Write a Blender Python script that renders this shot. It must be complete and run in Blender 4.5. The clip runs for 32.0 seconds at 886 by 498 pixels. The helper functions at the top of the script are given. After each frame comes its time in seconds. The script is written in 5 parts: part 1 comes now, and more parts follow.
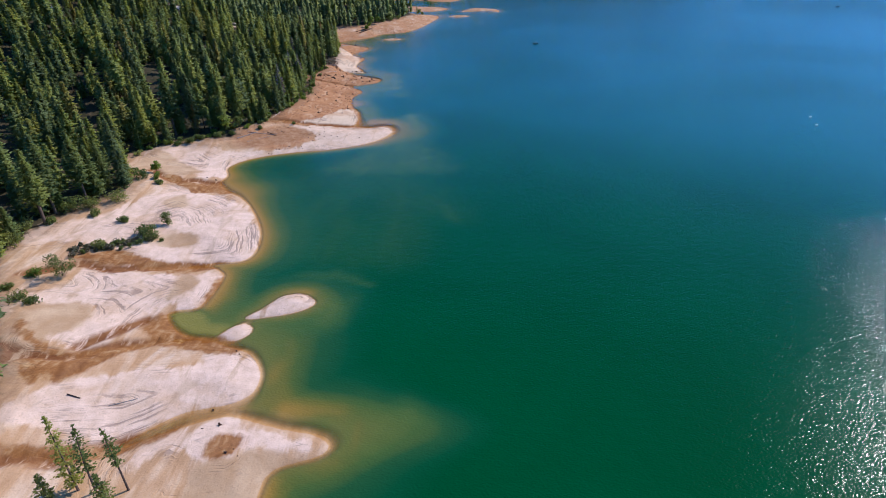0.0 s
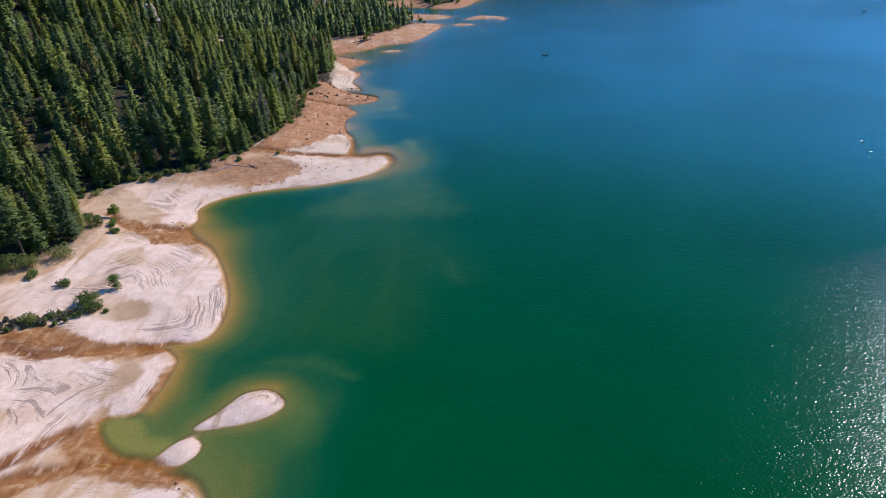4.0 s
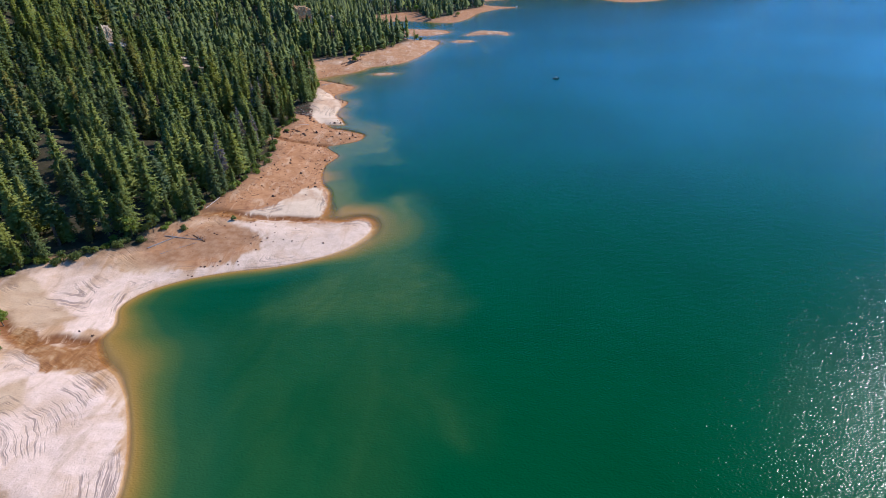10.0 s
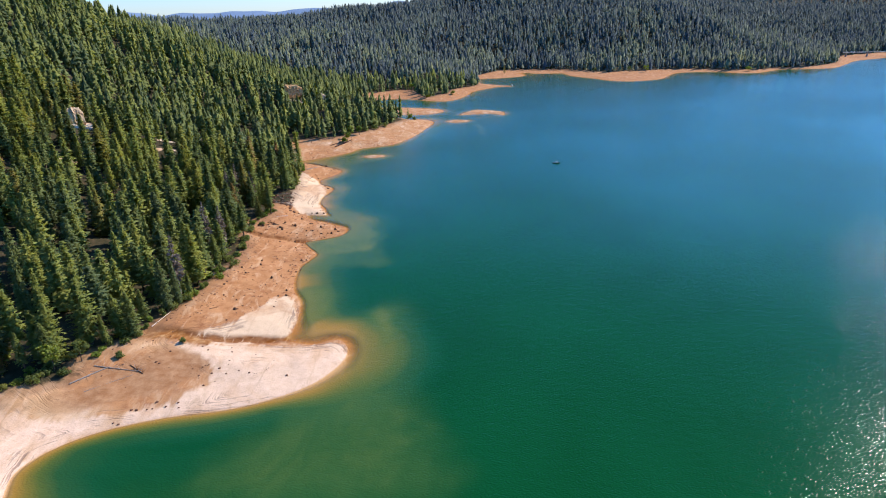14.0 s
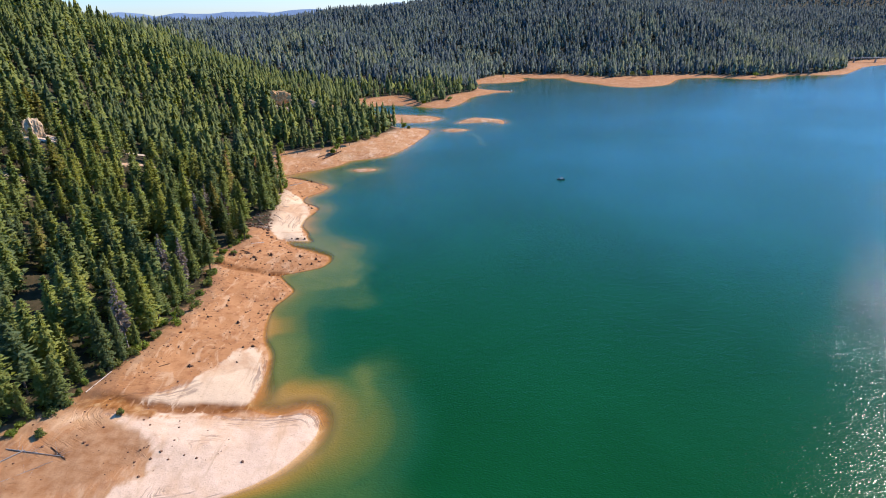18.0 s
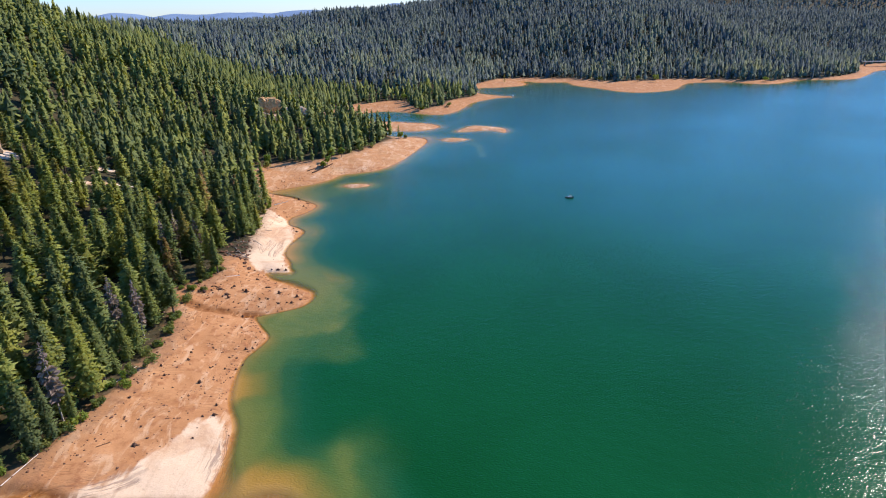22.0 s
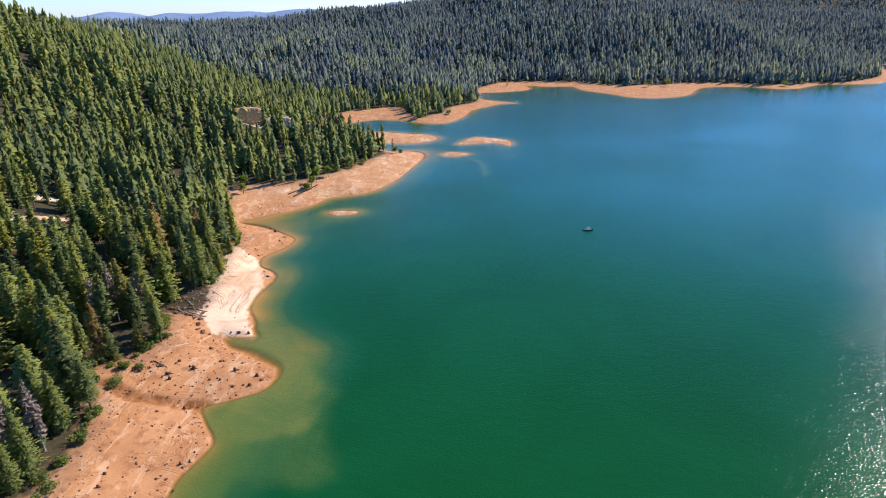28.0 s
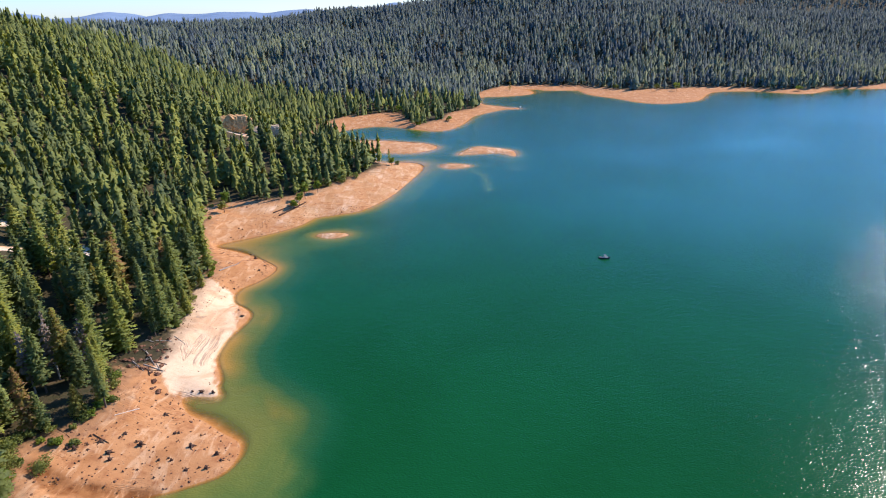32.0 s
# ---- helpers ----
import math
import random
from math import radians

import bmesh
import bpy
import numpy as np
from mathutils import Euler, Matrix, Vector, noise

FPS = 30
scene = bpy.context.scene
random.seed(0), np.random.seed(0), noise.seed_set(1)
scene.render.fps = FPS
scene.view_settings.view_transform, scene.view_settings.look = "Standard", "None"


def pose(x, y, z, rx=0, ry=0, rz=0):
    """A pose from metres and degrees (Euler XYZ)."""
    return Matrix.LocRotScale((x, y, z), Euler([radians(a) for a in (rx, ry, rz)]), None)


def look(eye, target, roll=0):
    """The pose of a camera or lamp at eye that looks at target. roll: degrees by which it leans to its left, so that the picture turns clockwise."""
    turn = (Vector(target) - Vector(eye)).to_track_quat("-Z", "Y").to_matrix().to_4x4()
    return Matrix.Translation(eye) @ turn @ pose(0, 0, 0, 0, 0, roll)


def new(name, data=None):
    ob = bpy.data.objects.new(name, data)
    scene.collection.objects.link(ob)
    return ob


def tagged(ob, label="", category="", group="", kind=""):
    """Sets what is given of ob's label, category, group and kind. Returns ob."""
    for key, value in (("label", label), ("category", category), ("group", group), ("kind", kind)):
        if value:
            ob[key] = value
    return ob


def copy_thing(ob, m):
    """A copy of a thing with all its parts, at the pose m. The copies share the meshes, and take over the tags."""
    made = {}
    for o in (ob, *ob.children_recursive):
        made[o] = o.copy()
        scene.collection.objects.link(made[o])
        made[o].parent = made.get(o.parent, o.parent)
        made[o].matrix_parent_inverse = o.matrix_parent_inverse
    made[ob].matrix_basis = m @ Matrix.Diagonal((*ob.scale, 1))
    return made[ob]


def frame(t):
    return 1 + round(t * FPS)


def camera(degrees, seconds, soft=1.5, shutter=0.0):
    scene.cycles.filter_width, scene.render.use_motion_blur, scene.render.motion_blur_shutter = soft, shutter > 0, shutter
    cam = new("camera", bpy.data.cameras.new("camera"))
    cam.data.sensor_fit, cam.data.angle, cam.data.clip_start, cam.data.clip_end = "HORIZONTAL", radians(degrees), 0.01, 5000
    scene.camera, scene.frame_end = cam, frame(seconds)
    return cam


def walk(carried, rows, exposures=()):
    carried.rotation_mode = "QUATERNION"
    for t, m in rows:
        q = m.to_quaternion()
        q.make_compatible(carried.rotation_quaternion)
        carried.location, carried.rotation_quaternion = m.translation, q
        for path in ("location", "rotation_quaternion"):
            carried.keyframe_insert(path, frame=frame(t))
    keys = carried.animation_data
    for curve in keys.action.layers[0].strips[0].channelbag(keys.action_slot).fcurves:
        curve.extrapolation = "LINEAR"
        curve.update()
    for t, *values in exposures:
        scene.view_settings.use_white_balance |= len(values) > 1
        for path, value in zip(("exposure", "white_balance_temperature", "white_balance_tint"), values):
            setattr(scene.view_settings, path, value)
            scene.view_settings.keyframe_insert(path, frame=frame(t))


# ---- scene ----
cam = camera(74.26, 32.0, 1.0)
# seconds, eye x, y, z, yaw, pitch, roll
PATH = [
    (0, -3.97, -33.13, 108.26, 0.11, -29.39, 1.39), (1, -3.57, -22.24, 108.26, 0.23, -29.31, 1.51),
    (2, -3.31, -11.38, 108.24, 0.32, -29.23, 1.64), (3, -3.00, 0.01, 108.16, 0.39, -29.15, 1.78),
    (4.5, -2.73, 17.93, 107.92, 0.42, -29.07, 1.97), (6, -2.52, 35.96, 107.67, 0.44, -29.00, 2.15),
    (7, -2.46, 48.00, 107.66, 0.47, -28.95, 2.20), (8, -2.31, 59.75, 107.76, 0.45, -28.94, 2.21),
    (9, -2.15, 71.18, 108.02, 0.38, -28.95, 2.20), (9.5, -2.07, 76.79, 108.20, 0.35, -28.96, 2.20),
    (10, -1.90, 82.40, 108.46, 0.30, -28.51, 2.19), (10.5, -1.74, 88.04, 108.77, 0.25, -26.77, 2.18),
    (11, -1.61, 93.67, 109.06, 0.21, -24.90, 2.15), (11.5, -1.40, 99.41, 109.33, 0.17, -23.07, 2.13),
    (12, -1.14, 105.03, 109.53, 0.14, -21.97, 2.09), (12.5, -0.89, 110.51, 109.68, 0.11, -22.01, 2.04),
    (13, -0.55, 115.79, 109.79, 0.07, -22.03, 1.99), (14, -0.00, 126.00, 110.00, -0.00, -22.07, 1.88),
    (15.5, 0.59, 140.52, 110.36, -0.08, -22.04, 1.75), (17, 1.16, 154.87, 110.74, -0.16, -21.99, 1.63),
    (18, 1.49, 164.24, 111.07, -0.18, -21.94, 1.58), (19, 1.79, 173.40, 111.45, -0.21, -21.93, 1.56),
    (20, 1.96, 182.61, 111.89, -0.22, -21.92, 1.55), (21, 2.09, 191.70, 112.34, -0.23, -21.90, 1.53),
    (22, 2.35, 200.73, 112.79, -0.23, -21.88, 1.51), (23, 2.70, 209.65, 113.27, -0.23, -21.86, 1.50),
    (24, 2.93, 218.58, 113.74, -0.22, -21.85, 1.51), (25, 2.95, 227.69, 114.16, -0.22, -21.87, 1.51),
    (26.5, 3.14, 242.53, 114.68, -0.24, -21.92, 1.51), (28, 3.40, 257.51, 115.14, -0.24, -21.99, 1.49),
    (29, 3.62, 267.16, 115.36, -0.23, -22.02, 1.47), (30, 3.85, 276.61, 115.56, -0.22, -22.01, 1.45),
    (31, 4.00, 285.81, 115.72, -0.19, -21.98, 1.43), (32, 4.01, 295.05, 115.91, -0.18, -21.94, 1.42),
]
walk(cam, [(t, pose(x, y, z, 90 + p, r, yw)) for t, x, y, z, yw, p, r in PATH],
     exposures=[(0, 0.06, 5900, 18), (9.5, 0.15, 5800, 16), (12, 0.40, 6600, 16), (20, 0.49, 6900, 19), (32, 0.63, 7050, 20)])

# ---- world and sun ----
SUN_AZ, SUN_EL = radians(55), radians(39)
world = bpy.data.worlds.new("sky")
scene.world = world
world.use_nodes = True
wn = world.node_tree
sky = wn.nodes.new("ShaderNodeTexSky")
sky.sky_type, sky.sun_disc = "NISHITA", False
sky.sun_elevation, sky.sun_rotation = SUN_EL, SUN_AZ
sky.altitude, sky.air_density, sky.dust_density, sky.ozone_density = 900, 1.0, 0.6, 7.0
# hazy pale horizon, deeper blue above
up_z = wn.nodes.new("ShaderNodeSeparateXYZ")
wn.links.new(wn.nodes.new("ShaderNodeTexCoord").outputs["Generated"], up_z.inputs[0])
rise = wn.nodes.new("ShaderNodeMapRange")
rise.interpolation_type = "SMOOTHSTEP"
rise.inputs[1].default_value, rise.inputs[2].default_value = 0.0, 0.26
wn.links.new(up_z.outputs[2], rise.inputs[0])
tint = wn.nodes.new("ShaderNodeMix")
tint.data_type = "RGBA"
tint.inputs[6].default_value, tint.inputs[7].default_value = (0.54, 1.18, 1.52, 1), (0.34, 0.90, 1.32, 1)
wn.links.new(rise.outputs[0], tint.inputs[0])
low = wn.nodes.new("ShaderNodeMapRange")
low.interpolation_type = "SMOOTHSTEP"
low.inputs[1].default_value, low.inputs[2].default_value = 0.01, 0.10
wn.links.new(up_z.outputs[2], low.inputs[0])
pale_sky = wn.nodes.new("ShaderNodeMix")
pale_sky.data_type = "RGBA"
pale_sky.inputs[6].default_value = (0.76, 0.85, 0.97, 1)
wn.links.new(low.outputs[0], pale_sky.inputs[0])
wn.links.new(tint.outputs[2], pale_sky.inputs[7])
blue = wn.nodes.new("ShaderNodeMix")
blue.data_type, blue.blend_type = "RGBA", "MULTIPLY"
blue.inputs[0].default_value = 1.0
wn.links.new(sky.outputs[0], blue.inputs[6])
wn.links.new(pale_sky.outputs[2], blue.inputs[7])
wn.links.new(blue.outputs[2], wn.nodes["Background"].inputs[0])
wn.nodes["Background"].inputs[1].default_value = 0.15
sun = new("sun", bpy.data.lights.new("sun", "SUN"))
sun.data.energy, sun.data.angle, sun.data.color = 4.3, radians(0.53), (1.0, 0.94, 0.85)
SUN_DIR = Vector((math.sin(SUN_AZ) * math.cos(SUN_EL), math.cos(SUN_AZ) * math.cos(SUN_EL), math.sin(SUN_EL)))
sun.matrix_world = look(SUN_DIR * 900, (0, 0, 0))


# ---- materials ----
class Mat:
    """A node material with short calls for the nodes used here."""

    def __init__(self, name, roughness=0.9, specular=0.2):
        self.m = bpy.data.materials.new(name)
        self.m.use_nodes = True
        self.t = self.m.node_tree
        self.b = self.t.nodes["Principled BSDF"]
        self.b.inputs["Roughness"].default_value = roughness
        self.b.inputs["Specular IOR Level"].default_value = specular

    def node(self, kind, **ins):
        n = self.t.nodes.new(kind)
        for k, v in ins.items():
            k = k.replace("_", " ")
            self.put(n.inputs[k], v)
        return n

    def put(self, socket, v):
        if hasattr(v, "links"):
            self.t.links.new(v, socket)
        else:
            socket.default_value = v

    def math(self, op, a, b=0.0, c=0.0, clamp=False):
        n = self.t.nodes.new("ShaderNodeMath")
        n.operation, n.use_clamp = op, clamp
        for s, v in zip(n.inputs, (a, b, c)):
            self.put(s, v)
        return n.outputs[0]

    def coords(self):
        return self.t.nodes.new("ShaderNodeNewGeometry").outputs["Position"]

    def stretch(self, v, sx, sy, sz, turn=0.0):
        n = self.t.nodes.new("ShaderNodeMapping")
        n.inputs["Scale"].default_value = (sx, sy, sz)
        n.inputs["Rotation"].default_value = (0, 0, turn)
        self.put(n.inputs["Vector"], v)
        return n.outputs[0]

    def noise(self, scale, detail=3.0, vec=None, rough=0.55, distort=0.0):
        n = self.node("ShaderNodeTexNoise", Scale=scale, Detail=detail, Roughness=rough, Distortion=distort)
        self.put(n.inputs["Vector"], vec if vec is not None else self.coords())
        return n.outputs["Fac"]

    def attr(self, name):
        n = self.t.nodes.new("ShaderNodeAttribute")
        n.attribute_name = name
        return n.outputs["Fac"]

    def ramp(self, f, *stops):
        n = self.t.nodes.new("ShaderNodeValToRGB")
        e = n.color_ramp.elements
        while len(e) < len(stops):
            e.new(0.5)
        for el, (p, c) in zip(e, stops):
            el.position = p
            el.color = (*c, 1) if len(c) == 3 else c
        self.put(n.inputs[0], f)
        return n.outputs[0]

    def step(self, f, lo, hi):
        n = self.t.nodes.new("ShaderNodeMapRange")
        n.interpolation_type = "SMOOTHSTEP"
        self.put(n.inputs[0], f)
        self.put(n.inputs[1], lo)
        self.put(n.inputs[2], hi)
        return n.outputs[0]

    def mix(self, f, a, b, blend="MIX"):
        n = self.t.nodes.new("ShaderNodeMix")
        n.data_type, n.blend_type = "RGBA", blend
        self.put(n.inputs[0], f)
        self.put(n.inputs[6], (*a, 1) if isinstance(a, tuple) else a)
        self.put(n.inputs[7], (*b, 1) if isinstance(b, tuple) else b)
        return n.outputs[2]

    def color(self, c):
        self.put(self.b.inputs["Base Color"], (*c, 1) if isinstance(c, tuple) else c)
        return self

    def bump(self, h, strength=0.5, distance=0.1):
        n = self.node("ShaderNodeBump", Strength=strength, Distance=distance)
        self.put(n.inputs["Height"], h)
        self.t.links.new(n.outputs[0], self.b.inputs["Normal"])
        return self


# ---- plan of the shore: plan curves in metres ----
SHORE_NEAR = [(-60, -700), (-58, -200), (-50, 0), (-47, 51), (-46.9, 54.7), (-44.7, 58.5), (-36.2, 61.6), (-33.8, 64.9), (-38.2, 68.4),
              (-46.3, 70.4), (-52.4, 72.4), (-59.5, 74.8), (-63.8, 74.5), (-69.4, 72.4), (-77.6, 68.4), (-83, 65.5), (-82.5, 67.9),
              (-75.9, 74.4), (-71.2, 77), (-63, 78.9), (-58.1, 82), (-56.7, 86.7), (-57.9, 92.5), (-62.1, 98.7), (-66.2, 101.3),
              (-71.9, 103.6), (-77.3, 106.5), (-84.4, 108), (-91, 113), (-95.3, 120), (-91.9, 122.3), (-86.8, 123.4), (-85, 131.6),
              (-84.8, 142.4), (-88.4, 147.1), (-92.8, 151.5), (-81, 153.2), (-78.4, 162.5), (-81.9, 179.2), (-90.9, 198.4),
              (-99.6, 210.7), (-108.8, 218.9), (-115, 229), (-114.2, 237.2), (-117.6, 247.5)]
SHORE_SPIT = [(-113.5, 256.5), (-103.3, 264), (-87.5, 269.5), (-70, 272.5), (-56.5, 277.5), (-45.5, 285), (-38.5, 296), (-37.3, 304.5),
              (-39.8, 310.8), (-44, 312.2), (-50.1, 309.5), (-56, 310.5), (-61.6, 313.9), (-60.3, 319), (-60.9, 331.4), (-63.1, 343.5),
              (-68.3, 354.7), (-70.8, 367), (-71.5, 380.3), (-68.5, 388.8), (-67.1, 396), (-72.6, 404.7), (-76.5, 412.5),
              (-69.5, 415.8), (-59.8, 420.8), (-57, 427), (-57.3, 431.5), (-59.5, 434.8), (-65.4, 438.7), (-72.7, 444.1),
              (-79.8, 448.5), (-84.5, 455.5), (-81.3, 457.2), (-73.4, 456.8), (-75, 462), (-76.3, 468.3)]
SHORE_POINT = [(-82, 480.3), (-82.8, 491.1), (-81.2, 500.3), (-79.2, 510), (-80.5, 515.6), (-85.3, 521), (-90.1, 525), (-92.9, 533),
               (-92, 539.8), (-87, 546), (-83, 553), (-81.3, 561), (-85.1, 567.2), (-100, 580), (-112, 587.5), (-122.9, 593),
               (-121, 599), (-108, 607), (-94, 616), (-83, 627.5), (-77, 640), (-64.4, 645), (-50.8, 652), (-39.6, 669), (-31, 690),
               (-23, 719), (-15, 753), (-17, 772), (-30, 780), (-45, 778), (-62, 795), (-75, 813), (-62, 821), (-25, 816), (-3, 834),
               (-14, 856), (-40, 868), (-60, 876), (-92, 882), (-118, 908), (-102, 938)]
SHORE_FAR = [(-74, 955), (-44, 945), (-8, 919), (13, 929), (30, 970), (40, 1007), (63, 1037), (81, 1055), (102, 1056), (98, 1066), (75, 1086),
             (56, 1111), (60, 1174), (92, 1177), (134, 1193), (144, 1228), (133, 1254), (150, 1253), (175, 1229), (211, 1226), (219, 1172),
             (246, 1125), (262, 1088), (289, 1068), (336, 1083), (357, 1108), (380, 1147), (405, 1170), (457, 1163), (488, 1132), (515, 1127), (556, 1156),
             (580, 1166), (622, 1159), (660, 1162), (717, 1218), (766, 1269), (830, 1300),
             (900, 1330), (1000, 1300), (1150, 1100), (1200, 600), (1150, 0), (900, -500), (300, -750)]
TREES_NEAR = [(-150, -700), (-130, -100), (-118, 40), (-119, 77), (-146, 118), (-164, 145), (-166, 168), (-157, 190), (-149, 205),
              (-153, 226), (-180, 246), (-162, 257), (-154, 272), (-138, 277), (-128, 291), (-117.5, 303), (-110.5, 315), (-106, 332),
              (-103, 349), (-100, 367), (-99.5, 386), (-104, 406), (-116, 424), (-108, 432), (-101, 443.6), (-107, 461), (-119, 472),
              (-104, 479.5), (-99, 494), (-103, 518), (-106, 545), (-110, 556), (-122, 575), (-137, 622), (-145, 652), (-104, 661)]
TREES_FAR = [(-84, 680), (-72, 697), (-50, 735), (-44, 750), (-60, 772), (-80, 800), (-112, 860), (-140, 915), (-130, 980), (-111, 1019), (-92, 1021),
             (-73, 1035), (-53, 1031), (-42, 985), (-24, 945), (-8, 967), (3, 975), (15, 1025), (49, 1062), (50, 1100), (50, 1160), (60, 1215),
             (88, 1262), (116, 1296), (178, 1288), (226, 1268), (262, 1222), (285, 1190), (318, 1206), (340, 1200), (366, 1208), (407, 1212), (463, 1192),
             (489, 1166), (546, 1166), (574, 1176), (610, 1172), (689, 1212), (741, 1278), (800, 1360), (950, 1400), (1100, 1350), (1260, 1100),
             (1310, 600), (1250, -50), (1000, -600), (300, -860)]
ISLETS = [
    [(-69, 117), (-65, 122), (-60, 129), (-54, 130), (-50, 127), (-49, 124), (-54, 120), (-61, 118)],
    [(-75, 107), (-72, 112), (-69, 114), (-66, 112), (-66, 109), (-69, 106)],
    [(17, 806), (33, 834), (48, 829), (65, 815), (64, 792), (52, 807), (26, 805)],
    [(0, 765), (10, 771), (25, 763), (10, 756)],
    [(-70.5, 609), (-59.2, 611.8), (-51.7, 608), (-57.9, 603.5), (-64.6, 603.6)],
]


def rounded(points, n=4):
    """A closed smooth curve (Catmull-Rom) through plan points."""
    p = np.array(points, float)
    a, b, c, d = np.roll(p, 1, 0), p, np.roll(p, -1, 0), np.roll(p, -2, 0)
    out = []
    for k in range(n):
        u = k / n
        out.append(0.5 * (2 * b + (c - a) * u + (2 * a - 5 * b + 4 * c - d) * u * u + (3 * b - a - 3 * c + d) * u ** 3))
    return np.stack(out, 1).reshape(-1, 2)


def signed(poly, x, y, reach=1e9):
    """Distance to a closed curve, positive outside it. Past reach only roughly."""
    shape = np.shape(x)
    x, y = np.ravel(x).astype(np.float32), np.ravel(y).astype(np.float32)
    best = np.full(x.shape, 1e12, np.float32)
    inside = np.zeros(x.shape, bool)
    a = poly.astype(np.float32)
    b = np.roll(a, -1, 0)
    for (ax, ay), (bx, by) in zip(a, b):
        dx, dy = bx - ax, by - ay
        q = dx * dx + dy * dy + 1e-9
        u = np.clip(((x - ax) * dx + (y - ay) * dy) / q, 0, 1)
        np.minimum(best, (x - ax - u * dx) ** 2 + (y - ay - u * dy) ** 2, out=best)
        if ay != by:
            m = (ay > y) != (by > y)
            inside ^= m & (x < ax + dx * (y - ay) / dy)
    d = np.sqrt(best)
    return np.where(inside, -d, d).reshape(shape)


LAKE = rounded(SHORE_NEAR + SHORE_SPIT + SHORE_POINT + SHORE_FAR)
OPEN = rounded(TREES_NEAR + TREES_FAR, 3)
ISLES = [rounded(p) for p in ISLETS]


def waves2(x, y, s, seed):
    """Soft 2D relief from a few sine sheets, about -1 to 1, features of about s metres."""
    r = random.Random(seed)
    v = 0
    for k in range(5):
        a, ph, f = r.uniform(0, 6.28), r.uniform(0, 6.28), r.uniform(0.6, 1.7) * 6.28 / s
        v = v + np.sin((x * math.cos(a) + y * math.sin(a)) * f + ph + 1.3 * np.sin((y * math.cos(a) - x * math.sin(a)) * f * 0.6 + ph * 2))
    return v / 5


def bell(x, y, cx, cy, sx, sy):
    return np.exp(-((x - cx) / sx) ** 2 / 2 - ((y - cy) / sy) ** 2 / 2)


def fields(x, y):
    """Height of the ground, distance inland from the water, and distance into the wood."""
    x, y = np.asarray(x, float), np.asarray(y, float)
    d = signed(LAKE, x, y)
    s = signed(OPEN, x, y)
    d_out = -d
    isle = np.full(x.shape, -1e9)
    for poly in ISLES:
        isle = np.maximum(isle, -signed(poly, x, y))
    far = np.clip((y - 760) / 140, 0, 1)
    rise = 6.0 - 3.8 * far * far * (3 - 2 * far)
    beach = rise * np.clip(d, 0, None) / (np.clip(d, 0, None) + np.clip(-s, 0, None) + 1e-6)
    # small bluffs and terraces on the drawn-down shore
    beach = beach + np.clip(d, 0, 6) / 6 * np.clip(-s, 0, 5) / 5 * (0.35 * waves2(x, y, 26, 1) + 0.12 * waves2(x, y, 9, 2))
    # a cut step close to the water
    step = 0.18 * np.clip(d / 1.5, 0, 1)
    hill = 160 * bell(x, y, -650, 650, 330, 330) + 34 * bell(x, y, -800, 1650, 420, 330) + 98 * bell(x, y, 230, 1850, 420, 400) + 190 * bell(x, y, 1650, 2800, 560, 500)
    hill = hill + 42
    taper = 1 - np.exp(-(np.clip(s, 0, None) / 230) ** 1.5)
    wood = rise + taper * (hill + 9 * waves2(x, y, 170, 3) + 15 * far * waves2(x, y, 430, 6)) + np.clip(s / 30, 0, 1) * 1.2 * waves2(x, y, 35, 4)
    land = np.where(s > 0, wood, beach) + step
    bed = -0.35 * np.minimum(d_out, 2.0) - 0.16 * np.clip(d_out - 2.0, 0, 80)
    z = np.where(d > 0, land, bed)
    z = np.maximum(z, np.where(isle > -25, np.where(isle > 0, np.minimum(1.2, 0.25 + 0.22 * isle), 0.30 * isle), -50))
    return z, d, s, isle


def lines(*spans):
    """Grid lines: (from, to, step) spans joined."""
    out = []
    for a, b, st in spans:
        out += list(np.linspace(a, b, max(2, int(round((b - a) / st)) + 1))[:-1])
    return np.array(out + [spans[-1][1]])


def sheet(name, xs, ys, z, mat, attrs):
    """A height sheet on grid lines with float attributes per point."""
    nx, ny = len(xs), len(ys)
    gx, gy = np.meshgrid(xs, ys)
    co = np.stack([gx, gy, z], -1).reshape(-1, 3).astype(np.float32)
    i = (np.arange(ny - 1)[:, None] * nx + np.arange(nx - 1)[None, :]).ravel()
    quads = np.stack([i, i + 1, i + nx + 1, i + nx], 1).astype(np.int32)
    return solid(name, co, quads, mat, attrs)


